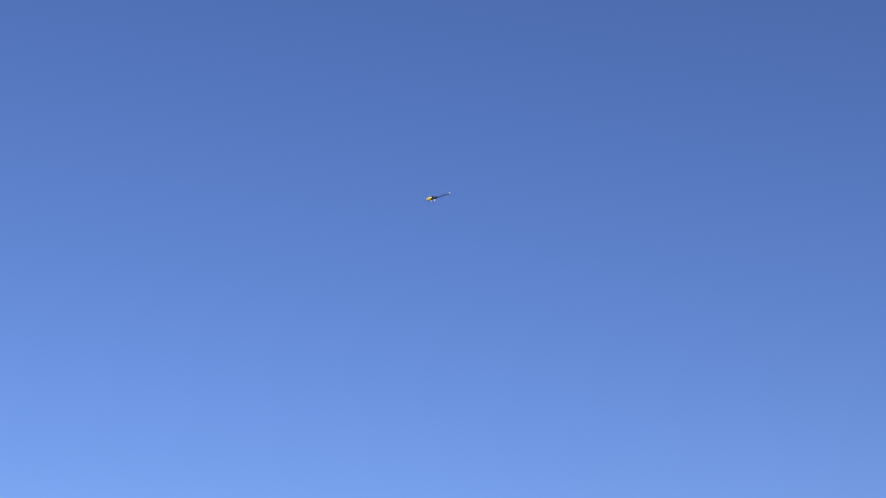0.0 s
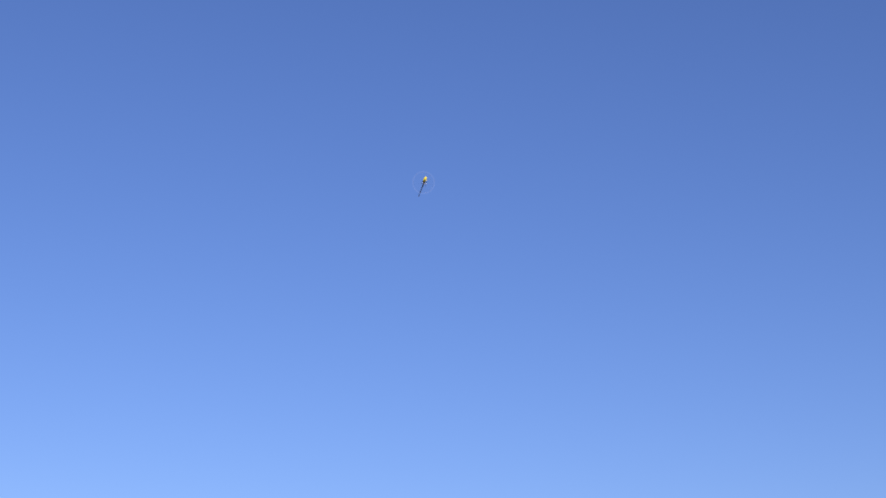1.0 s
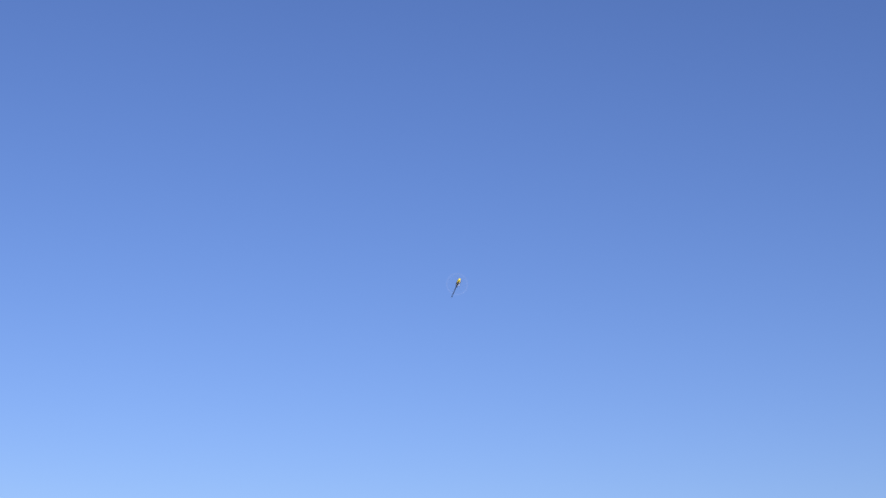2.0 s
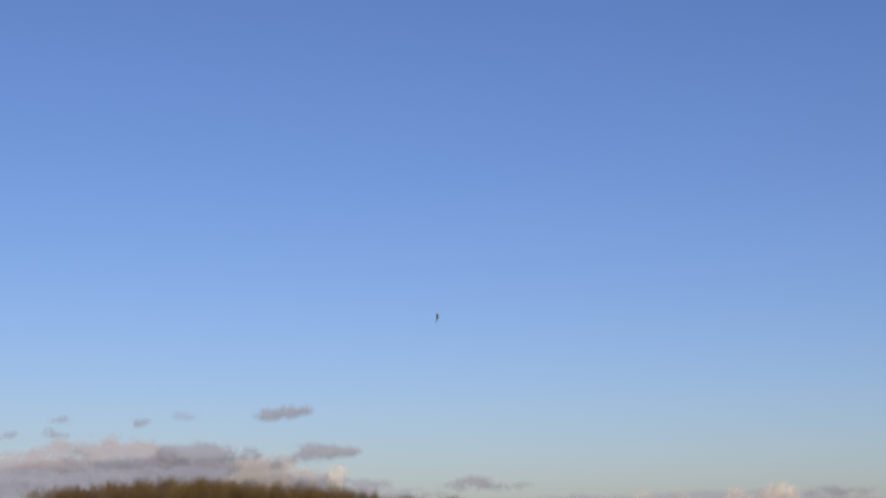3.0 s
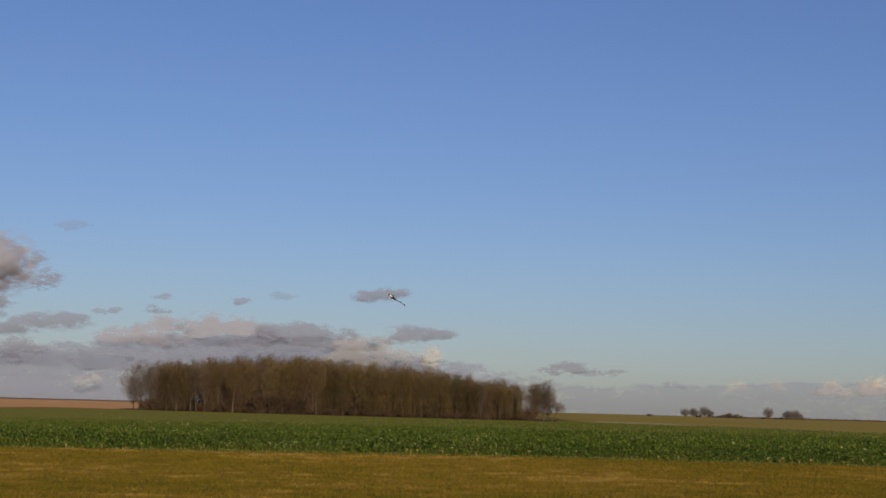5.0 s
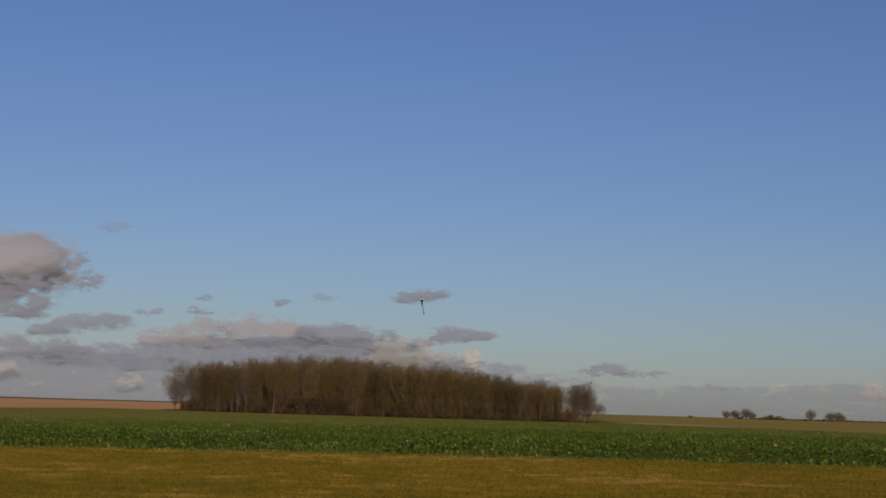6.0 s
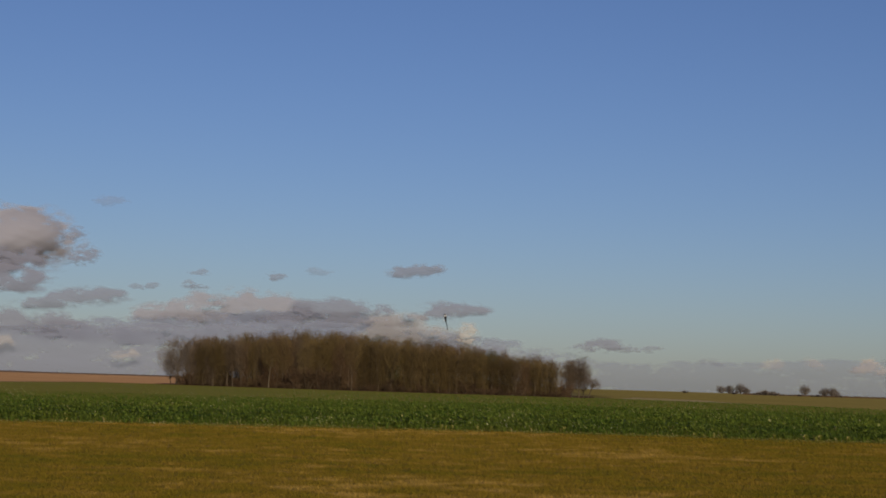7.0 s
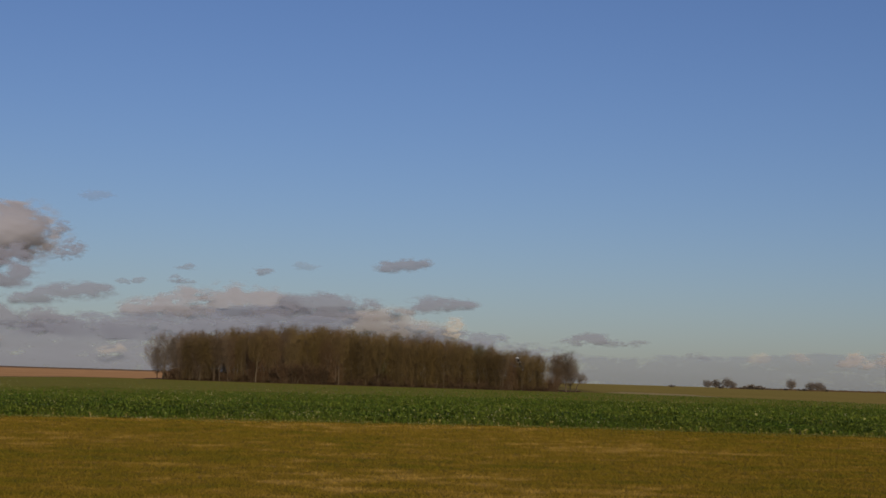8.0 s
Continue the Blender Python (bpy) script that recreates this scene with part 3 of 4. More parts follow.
def wood_front(x):
    """Front line of the wood."""
    return float(np.interp(x, (-60, -20, 15, 30), (292, 284.5, 272.5, 269)))


def wood_height(x):
    """Height of the canopy along the wood."""
    return float(np.interp(x, (-58, -52, -44, -34, -20, -8, 2, 9, 15, 20), (9.7, 10.0, 10.8, 11.8, 11.9, 11.1, 9.9, 8.8, 7.5, 7.6)))


def front_line(x):
    """Where the first row of trunks stands."""
    return wood_front(x) - 14.0 * min(1.0, max(0.0, (x + 57) / 22)) * (1.0 if x < 12 else 0.6) + 1.0


def build_wood():
    rng = random.Random(11)
    kinds = {}
    for q, mat in enumerate((M_TWIG, M_OCHRETWIG, M_REDTWIG, M_GREYTWIG, M_OLIVETWIG)):
        kinds[mat] = [tree_meshes(100 + 10 * q + k, 10.0, 2.1, 0.12, 16, 5000, mat, 0.12, 0.021, 0.0) for k in range(4 if q < 3 else 2)]
    airy = [tree_meshes(160 + k, 10.0, 2.2, 0.2, 24, 4200, M_GREYTWIG if k % 2 else M_TWIG, 0.14, 0.021, 0.2) for k in range(6)]
    names = {M_TWIG: "bare brown winter tree crowded in the wood", M_OCHRETWIG: "bare ochre brown winter tree crowded in the wood",
             M_REDTWIG: "bare reddish brown winter tree crowded in the wood", M_GREYTWIG: "bare grey brown winter tree crowded in the wood",
             M_OLIVETWIG: "dark ivy-clad winter tree crowded in the wood"}
    # rows from the field's edge inwards
    for row in range(6):
        step = (1.6, 2.0, 2.4, 3.0, 3.8, 4.6)[row]
        x = -53.0 + rng.uniform(0, 2) + row * 0.5
        while x < 19.0 - row * 0.3:
            y = front_line(x) + row * 3.6 * (1.0 if x < 12 else 0.6) + rng.uniform(-1.3, 1.3)
            h = wood_height(x) * (rng.uniform(0.88, 1.02) + 0.03 * noise.noise((x * 0.25, 0.0, 5.0))) * y / (wood_front(x) + 6.0) * (0.93 if row == 0 else 1.0)
            s = h / 10.0
            wide = s * rng.uniform(0.75, 1.12)
            x_at = x * y / (wood_front(x) + 6.0)
            open_wood = x < -33
            if open_wood and row > 2 and rng.random() < 0.12:
                x += step
                continue
            # kinds keep company
            tone = noise.noise((x * 0.16, row * 0.7, 2.0)) + rng.uniform(-0.25, 0.25)
            mat = M_OLIVETWIG if rng.random() < 0.06 else M_OCHRETWIG if tone > 0.2 else M_REDTWIG if tone < -0.22 else M_TWIG
            if open_wood and mat is M_TWIG and rng.random() < 0.5:
                mat = M_GREYTWIG
            if rng.random() < (0.45 if open_wood else 0.1):
                meshes, label = airy[rng.randrange(6)], "slender bare tree with open crown in the wood"
            else:
                meshes, label = kinds[mat][rng.randrange(len(kinds[mat]))], names[mat]
            tree(meshes, (x_at, y, 0.08), rng.uniform(0, 360), (wide, wide, s), label, "trees of the wood")
            x += step * rng.uniform(0.7, 1.3)
    # pale trunks along the edge
    birch = [tree_meshes(180 + k, 10.0, 1.7, 0.35, 14, 3600, M_TWIG, 0.1, 0.02, 0.3, M_PALEBARK) for k in range(3)]
    for k, x in enumerate((-46.5, -34.6, -19.0, -11.7, 10.2, 14.3)):
        s = wood_height(x) * rng.uniform(0.8, 0.92) / 10
        tree(birch[k % 3], (x, front_line(x) - 0.9 + rng.uniform(-0.6, 0.6), 0.08), rng.uniform(0, 360), (s, s, s),
             "slim winter tree with pale bare trunk at the wood's edge", "trees of the wood", lean=rng.uniform(-4, 4))
    # greyer open trees at both ends
    grey = [tree_meshes(300 + k, 10.0, 2.8, 0.12, 22, 6200, M_GREYTWIG, 0.13, 0.022, 0.08) for k in range(4)]
    ends = "grey brown bare tree with open crown at the wood's edge"
    open_crown = tree_meshes(330, 10.0, 3.3, 0.14, 46, 6500, M_FARTWIG, 0.17, 0.022, 0.1)
    tree(open_crown, (-55.4, 293.0, 0.05), 70, (1.35, 1.35, 0.93), "pale grey bare tree with wide open crown at the wood's end", "trees of the wood")
    for x, y, h, w in ((-52.6, 296.5, 9.8, 0.95), (-57.6, 298.0, 7.0, 0.6), (-50.8, 292.5, 9.4, 0.8), (-53.4, 294.5, 9.0, 0.8)):
        tree(grey[rng.randrange(4)], (x, y, 0.05), rng.uniform(0, 360), (w, w, h / 10), ends, "trees of the wood")
    for x, y, h, w in ((20.9, 272.6, 6.9, 0.7), (22.9, 273.0, 7.4, 0.95), (24.0, 276.0, 6.2, 0.5), (21.8, 277.5, 7.2, 0.8), (15.2, 275.0, 8.0, 0.85)):
        tree(grey[rng.randrange(4)], (x, y, 0.05), rng.uniform(0, 360), (w, w, h / 10), ends, "trees of the wood")
    small = tree_meshes(321, 10.0, 4.6, 0.45, 14, 2600, M_GREYTWIG, 0.36, 0.05, 0.48)
    tree(small, (24.4, 271.0, 0.05), 40, (0.34, 0.34, 0.37), "small leaning tree at the end of the wood", "trees of the wood", lean=30)
    # thicket under the trees
    bush = [brush_meshes(500 + k, 2.4, 850, M_BRUSH, 0.027) for k in range(5)]
    under = "reddish brown leafless shrub under the trees"
    for row in range(3):
        x = -55.0 + row
        while x < 20.5:
            near = 1.0 + 0.35 * math.sin(x * 0.35) + 0.2 * row
            s = near * rng.uniform(0.65, 1.1) * (0.52 if row == 0 else 1.0) * (0.5 if x < -34 and row == 0 else 1.0)
            y = front_line(x) + (rng.uniform(-2.2, 0.2) if row == 0 else rng.uniform(0.6, 3.5) + (row - 1) * 6.0)
            shrub(bush[rng.randrange(5)], (x * (1.0 if row else 0.97), y, 0.08), rng.uniform(0, 360), (s * 1.2, s * 1.2, s), under, "shrubs under the wood")
            x += (rng.uniform(0.7, 1.2) if row == 0 else rng.uniform(0.9, 1.7)) * (1.5 if x < -34 and row == 0 else 1.0)
    # a taller thicket in the middle
    for k in range(11):
        x = -30.5 + 0.85 * k + rng.uniform(-0.3, 0.3)
        s = rng.uniform(1.3, 1.75) + 0.45 * math.sin(math.pi * (k + 0.5) / 11)
        shrub(bush[k % 5], (x, front_line(x) - rng.uniform(0.6, 2.4), 0.08), rng.uniform(0, 360), (s * 0.85, s * 0.85, s),
              "tall reddish brown thicket at the wood's edge", "shrubs under the wood")


def build_far_trees():
    """Lone trees and bushes on the skyline."""
    rng = random.Random(5)
    kinds = [tree_meshes(700 + k, 10.0, 4.6, 0.12, 26, 4600, M_FARTWIG, 0.3, 0.085, 0.1) for k in range(3)]
    bush = [brush_meshes(720 + k, 2.4, 900, M_FARTWIG, 0.1) for k in range(2)]
    label = "distant bare tree on the skyline"
    far = 1300.0
    for az, h, w in ((10.2, 7.0, 1.05), (10.5, 7.6, 1.15), (10.92, 9.0, 1.2), (11.14, 6.4, 0.9), (13.3, 9.4, 1.1), (14.02, 7.6, 1.2), (14.27, 7.8, 1.2), (14.45, 5.6, 0.8)):
        d = heading(az, 0) * far * rng.uniform(0.98, 1.02)
        tree(kinds[rng.randrange(3)], (d.x, d.y, 0), rng.uniform(0, 360), (w, w, h / 10), label, "skyline trees")
    for az, s in ((8.85, 1.2), (10.7, 1.6), (11.5, 1.2), (11.75, 2.1), (11.95, 2.3), (12.2, 1.6), (12.5, 0.9), (12.8, 0.8), (13.1, 0.9), (13.6, 1.0), (13.8, 1.2), (14.6, 1.2)):
        d = heading(az, 0) * far * rng.uniform(0.98, 1.02)
        shrub(bush[rng.randrange(2)], (d.x, d.y, 0), rng.uniform(0, 360), (s * 1.6, s * 1.6, s), "distant dark shrub of the skyline hedge", "skyline shrubs")
    # hedge line on the skyline
    hv, hf = [], []
    pts = [heading(a, 0) * 1340 for a in np.linspace(11.0, 19.0, 120)]
    for k, p in enumerate(pts):
        h = 1.5 + 1.2 * abs(noise.noise((k * 0.4, 2.0, 0.0)))
        back_p = p * 1.003
        hv += [(p.x, p.y, -0.1), (p.x, p.y, h * 0.8), ((p.x + back_p.x) / 2, (p.y + back_p.y) / 2, h), (back_p.x, back_p.y, -0.1)]
    for k in range(len(pts) - 1):
        a, b = k * 4, k * 4 + 4
        hf += [(a, b, b + 1, a + 1), (a + 1, b + 1, b + 2, a + 2), (a + 2, b + 2, b + 3, a + 3)]
    tagged(new("hedge", mesh_of("hedge", hv, hf, M_BRUSH)), "low dark hedge line along the far horizon", "hedge", kind="stuff")
    # a rise of darker earth behind the ploughed field
    rv, rf = [], []
    for k, a in enumerate(np.linspace(-30.0, -8.0, 111)):
        h = (2.1 + 0.35 * noise.noise((k * 0.07, 8.0, 0.0)) + 0.2 * noise.noise((k * 0.6, 5.0, 0.0))) * min(1.0, (111 - k) / 12)
        for dist, z in ((1500, 0.0), (1560, h * 0.92), (1640, h), (1900, 0.0)):
            p = heading(a, 0) * dist
            rv.append((p.x, p.y, z))
    for k in range(110):
        for q in range(3):
            a = k * 4 + q
            rf.append((a, a + 4, a + 5, a + 1))
    tagged(new("ground_rise", mesh_of("ground_rise", rv, rf, M_RISE, True)), "low dark earth rise on the far skyline", "ground", kind="structure")


build_wood()
build_far_trees()


# ---------------------------------------------------------------- crop and grass
def leaf_clump(rng, leaves, height, wide=1.0):
    """Vertices and triangles of one leafy plant."""
    v, t = [], []
    for k in range(leaves):
        a = k * 2.4 + rng.uniform(-0.4, 0.4)
        c, s = math.cos(a), math.sin(a)
        out = height * rng.uniform(0.3, 0.75) * wide
        top = height * rng.uniform(0.6, 1.05)
        w = height * rng.uniform(0.07, 0.145)
        b = len(v)
        v += [(c * 0.03, s * 0.03, 0.0), (c * out * 0.55 - s * w, s * out * 0.55 + c * w, top * 0.85), (c * out * 0.55 + s * w, s * out * 0.55 - c * w, top * 0.85),
              (c * out, s * out, top * rng.uniform(0.6, 1.0))]
        t += [(b, b + 2, b + 1), (b + 1, b + 2, b + 3)]
    return np.array(v), np.array(t)


def scatter(name, kinds, spots, mat, label, category, seed):
    """Many small plants in one mesh; spots are rows of x, y, z, size."""
    rg = np.random.default_rng(seed)
    allv, allt, base = [], [], 0
    which = rg.integers(0, len(kinds), len(spots))
    for k, (v, t) in enumerate(kinds):
        p = spots[which == k]
        if not len(p):
            continue
        a = rg.uniform(0, 2 * np.pi, len(p))
        ca, sa = np.cos(a)[:, None], np.sin(a)[:, None]
        x = v[None, :, 0] * ca - v[None, :, 1] * sa
        y = v[None, :, 0] * sa + v[None, :, 1] * ca
        s = p[:, 3][:, None]
        pos = np.stack([x * s + p[:, 0][:, None], y * s + p[:, 1][:, None], v[None, :, 2] * s + p[:, 2][:, None]], -1)
        tri = t[None] + (np.arange(len(p)) * len(v))[:, None, None] + base
        allv.append(pos.reshape(-1, 3))
        allt.append(tri.reshape(-1, 3))
        base += len(p) * len(v)
    return tagged(new(name, quick_mesh(name, np.concatenate(allv), np.concatenate(allt), mat)), label, category, kind="stuff")


def build_crop():
    rng = random.Random(21)
    rg = np.random.default_rng(21)
    for y0, y1, per, size, leaves, name in ((47, 70, 20.0, 0.84, 10, "crop"), (70, 130, 7.0, 0.95, 7, "crop"), (130, 292, 1.4, 1.0, 4, "crop")):
        kinds = [leaf_clump(rng, leaves, 0.26) for _ in range(7)]
        half = 0.335 * y1 + 4
        k = int((y1 - y0) * 2 * half * per)
        x, y = rg.uniform(-half, half, k), rg.uniform(y0, y1, k)
        ok = np.abs(x) < 0.335 * y + 4
        ok &= y > np.array([crop_edge(q) + 0.3 * noise.noise((q * 0.4, 9.0, 0.0)) for q in x]) + 0.4
        ok &= (x > -70) & (y < np.interp(x, (-70, -58, -20, 15, 27.5, 46, 57, 108), (289, 285, 258, 250, 250, 226, 188, 55)))
        x, y = x[ok], y[ok]
        lush = np.array([(1 + 0.42 * noise.noise((p * 0.35, q * 0.2, 7.0)) + 0.3 * noise.noise((p * 0.9, q * 0.45, 3.0))) * (1 + 0.55 * noise.noise((p * 2.3, q * 1.1, 6.0))) * min(1.0, 0.55 + 0.5 * noise.noise((p * 0.7, 2.0, 1.0)) + (q - crop_edge(p)) / 6) for p, q in zip(x, y)])
        spots = np.stack([x, y, np.full(len(x), 0.04), lush * size * np.interp(y, (80, 130, 230, 290), (1.0, 0.8, 0.55, 0.35)) * (1 - np.clip((y - 60) / 60, 0, 1) * np.interp(x / y, (-0.3, -0.15, 0.05), (0.75, 0.55, 0.05))) * rg.uniform(0.55, 1.35, len(x))], -1)
        scatter(name, kinds, spots, M_LEAF, "dense green leafy field crop with some yellowing leaves", "crop", 3)
    # yellowed leaves standing out of the crop, in drifts
    pale = []
    for _ in range(6):
        v, t = leaf_clump(rng, 3, 0.1, 1.3)
        v[:, 2] += rng.uniform(0.16, 0.26)
        pale.append((v, t))
    k = 26000
    y = 48 + 190 * rg.uniform(0, 1, k) ** 2.2
    x = rg.uniform(-1, 1, k) * (0.335 * y + 3)
    drift = np.array([noise.noise((p * 0.16, q * 0.06, 4.0)) + 0.6 * noise.noise((p * 0.7, q * 0.2, 9.0)) for p, q in zip(x, y)])
    ok = (drift + rg.uniform(-0.4, 0.4, k) > 0.42) & (y > np.array([crop_edge(q) for q in x]) + 0.5)
    ok &= (x > -70) & (y < np.interp(x, (-70, -58, -20, 15, 27.5, 46, 57, 108), (240, 240, 240, 240, 240, 220, 185, 55)))
    x, y = x[ok], y[ok]
    scatter("crop_leaves", pale, np.stack([x, y, np.full(len(x), 0.0), rg.uniform(0.4, 1.3, len(x)) * np.interp(y, (55, 120, 200), (0.8, 0.95, 0.7))], -1), M_PALELEAF,
            "pale yellowed leaves scattered through the green crop", "leaves", 8)
    # bleached leaves on the ground along the edge
    flat = [leaf_clump(rng, 4, 0.07, 2.0) for _ in range(4)]
    x = rg.uniform(-22, 22, 420)
    y = np.array([crop_edge(q) for q in x]) + rg.uniform(-0.3, 1.0, 420)
    scatter("fallen_leaves", flat, np.stack([x, y, np.full(420, 0.035), rg.uniform(0.5, 1.3, 420)], -1), M_PALELEAF, "bleached dead leaves lying along the crop's edge", "leaves", 14)
    # low weeds creeping out of the crop into the turf
    low = [leaf_clump(rng, 7, 0.07, 2.2) for _ in range(6)]
    k = 5200
    x = rg.uniform(-24, 24, k)
    edge = np.array([crop_edge(q) for q in x])
    reach = np.array([max(0.15, 0.6 + 1.3 * noise.noise((q * 0.22, 6.0, 0.0)) + 0.6 * noise.noise((q * 0.9, 1.0, 0.0))) for q in x])
    y = edge + 0.6 - 3.2 * reach * rg.uniform(0, 1, k) ** 1.6
    scatter("weeds", low, np.stack([x, y, np.full(k, 0.03), rg.uniform(0.4, 1.1, k)], -1), M_WEED, "low green weeds along the crop's edge", "weeds", 12)
    # plants of the field's edge, one by one
    shapes = []
    for k in range(8):
        v, t = leaf_clump(rng, 13, 0.13 if k % 2 else 0.25, rng.uniform(1.0, 2.0) * (1.6 if k % 2 else 1.0))
        shapes.append(mesh_of("crop_plant", v, t, M_WEED if k % 4 else M_LEAF))
    for k in range(260):
        x = -19.5 + 39.5 * (k + rng.random()) / 260
        ob = new("crop_plant", shapes[rng.randrange(8)])
        s = rng.uniform(0.45, 1.0) * (1 + 0.5 * noise.noise((x * 0.6, 4.0, 0.0)))
        ob.matrix_world = pose(x, crop_edge(x) - 0.5 + rng.uniform(0.0, 1.25) ** 1.3 + 0.3 * noise.noise((x * 0.4, 9.0, 0.0)), 0.04, 0, 0, rng.uniform(0, 360)) @ Matrix.Diagonal((s, s, s, 1))
        tagged(ob, "green leafy crop plant at the field's edge", "plant", "crop plants at the edge")


def build_grass():
    rng = random.Random(31)
    rg = np.random.default_rng(31)
    kinds = []
    for _ in range(8):
        v, t = [], []
        for _ in range(4):
            a = rng.uniform(0, 6.28)
            r, h, w = rng.uniform(0, 0.06), rng.uniform(0.018, 0.042), rng.uniform(0.003, 0.006)
            x, y, c, s = r * math.cos(a), r * math.sin(a), math.cos(a * 3), math.sin(a * 3)
            b = len(v)
            v += [(x - c * w, y - s * w, 0), (x + c * w, y + s * w, 0), (x + rng.uniform(-0.03, 0.03), y + rng.uniform(-0.03, 0.03), h)]
            t += [(b, b + 1, b + 2)]
        kinds.append((np.array(v), np.array(t)))
    k = 150000
    y = 18 + 37 * rg.uniform(0, 1, k) ** 1.35
    x = rg.uniform(-1, 1, k) * (0.32 * y + 2)
    ok = y < np.array([crop_edge(q) for q in x]) + 0.2
    x, y = x[ok], y[ok]
    spots = np.stack([x, y, np.full(len(x), 0.028), rg.uniform(0.6, 1.3, len(x)) * np.interp(y, (20, 45), (1.0, 1.5))], -1)
    scatter("grass", kinds, spots, M_BLADE, "short dry ochre and olive winter grass", "grass", 4)


build_crop()
build_grass()


# ---------------------------------------------------------------- model helicopter
def lathe_bm(profile, sides=16, squash=(1.0, 1.0), half=None):
    """A body along x: rows of x, centre height, half width, half height. half: 'top' or 'low' keeps that half."""
    bm = bmesh.new()
    rings = []
    lo, hi = (-0.25, math.pi + 0.25) if half == "top" else (math.pi + 0.25, 2 * math.pi - 0.25) if half == "low" else (0.0, 2 * math.pi)
    k = sides if half is None else sides + 1
    for x, zc, w, h in profile:
        rings.append([bm.verts.new((x, w * math.cos(lo + (hi - lo) * s / sides), zc + h * math.sin(lo + (hi - lo) * s / sides))) for s in range(k)])
    for a, b in zip(rings, rings[1:]):
        for s in range(k if half is None else k - 1):
            bm.faces.new((a[s], a[(s + 1) % k], b[(s + 1) % k], b[s]))
    if half is None:
        bm.faces.new(rings[0])
        bm.faces.new(rings[-1][::-1])
    for f in bm.faces:
        f.smooth = True
    bmesh.ops.recalc_face_normals(bm, faces=bm.faces)
    return bm


def rod_bm(points, radius, sides=8):
    v, f = [], []
    tube(v, f, [Vector(p) for p in points], [radius] * len(points), sides)
    bm = bmesh.new()
    bv = [bm.verts.new(p) for p in v]
    for q in f:
        bm.faces.new([bv[i] for i in q])
    bm.faces.new(bv[:sides][::-1])
    bm.faces.new(bv[-sides:])
    for q in bm.faces:
        q.smooth = True
    return bm


def block_bm(size, at, bevel=0.006):
    bm = bmesh.new()
    bmesh.ops.create_cube(bm, size=1.0, matrix=Matrix.Translation(at) @ Matrix.Diagonal((*size, 1)))
    bmesh.ops.bevel(bm, geom=bm.edges[:], offset=bevel, segments=2, affect="EDGES")
    return bm


def plate_bm(outline, thick, plane):
    """A thin plate with an outline in the x-z ('y') or x-y ('z') plane."""
    bm = bmesh.new()
    put = (lambda a, c, d: (a, d, c)) if plane == "y" else (lambda a, c, d: (a, c, d))
    one = [bm.verts.new(put(a, c, -thick / 2)) for a, c in outline]
    two = [bm.verts.new(put(a, c, thick / 2)) for a, c in outline]
    bm.faces.new(one)
    bm.faces.new(two[::-1])
    k = len(one)
    for i in range(k):
        bm.faces.new((one[i], two[i], two[(i + 1) % k], one[(i + 1) % k]))
    bmesh.ops.recalc_face_normals(bm, faces=bm.faces)
    return bm


def annulus_bm(r0, r1, thick, sides=64):
    bm = bmesh.new()
    rows = [[bm.verts.new((r * math.cos(2 * math.pi * s / sides), r * math.sin(2 * math.pi * s / sides), z)) for s in range(sides)]
            for r, z in ((r0, thick), (r1, thick), (r1, -thick), (r0, -thick))]
    for a, b in zip(rows, rows[1:] + rows[:1]):
        for s in range(sides):
            bm.faces.new((a[s], a[(s + 1) % sides], b[(s + 1) % sides], b[s]))
    bmesh.ops.recalc_face_normals(bm, faces=bm.faces)
    return bm


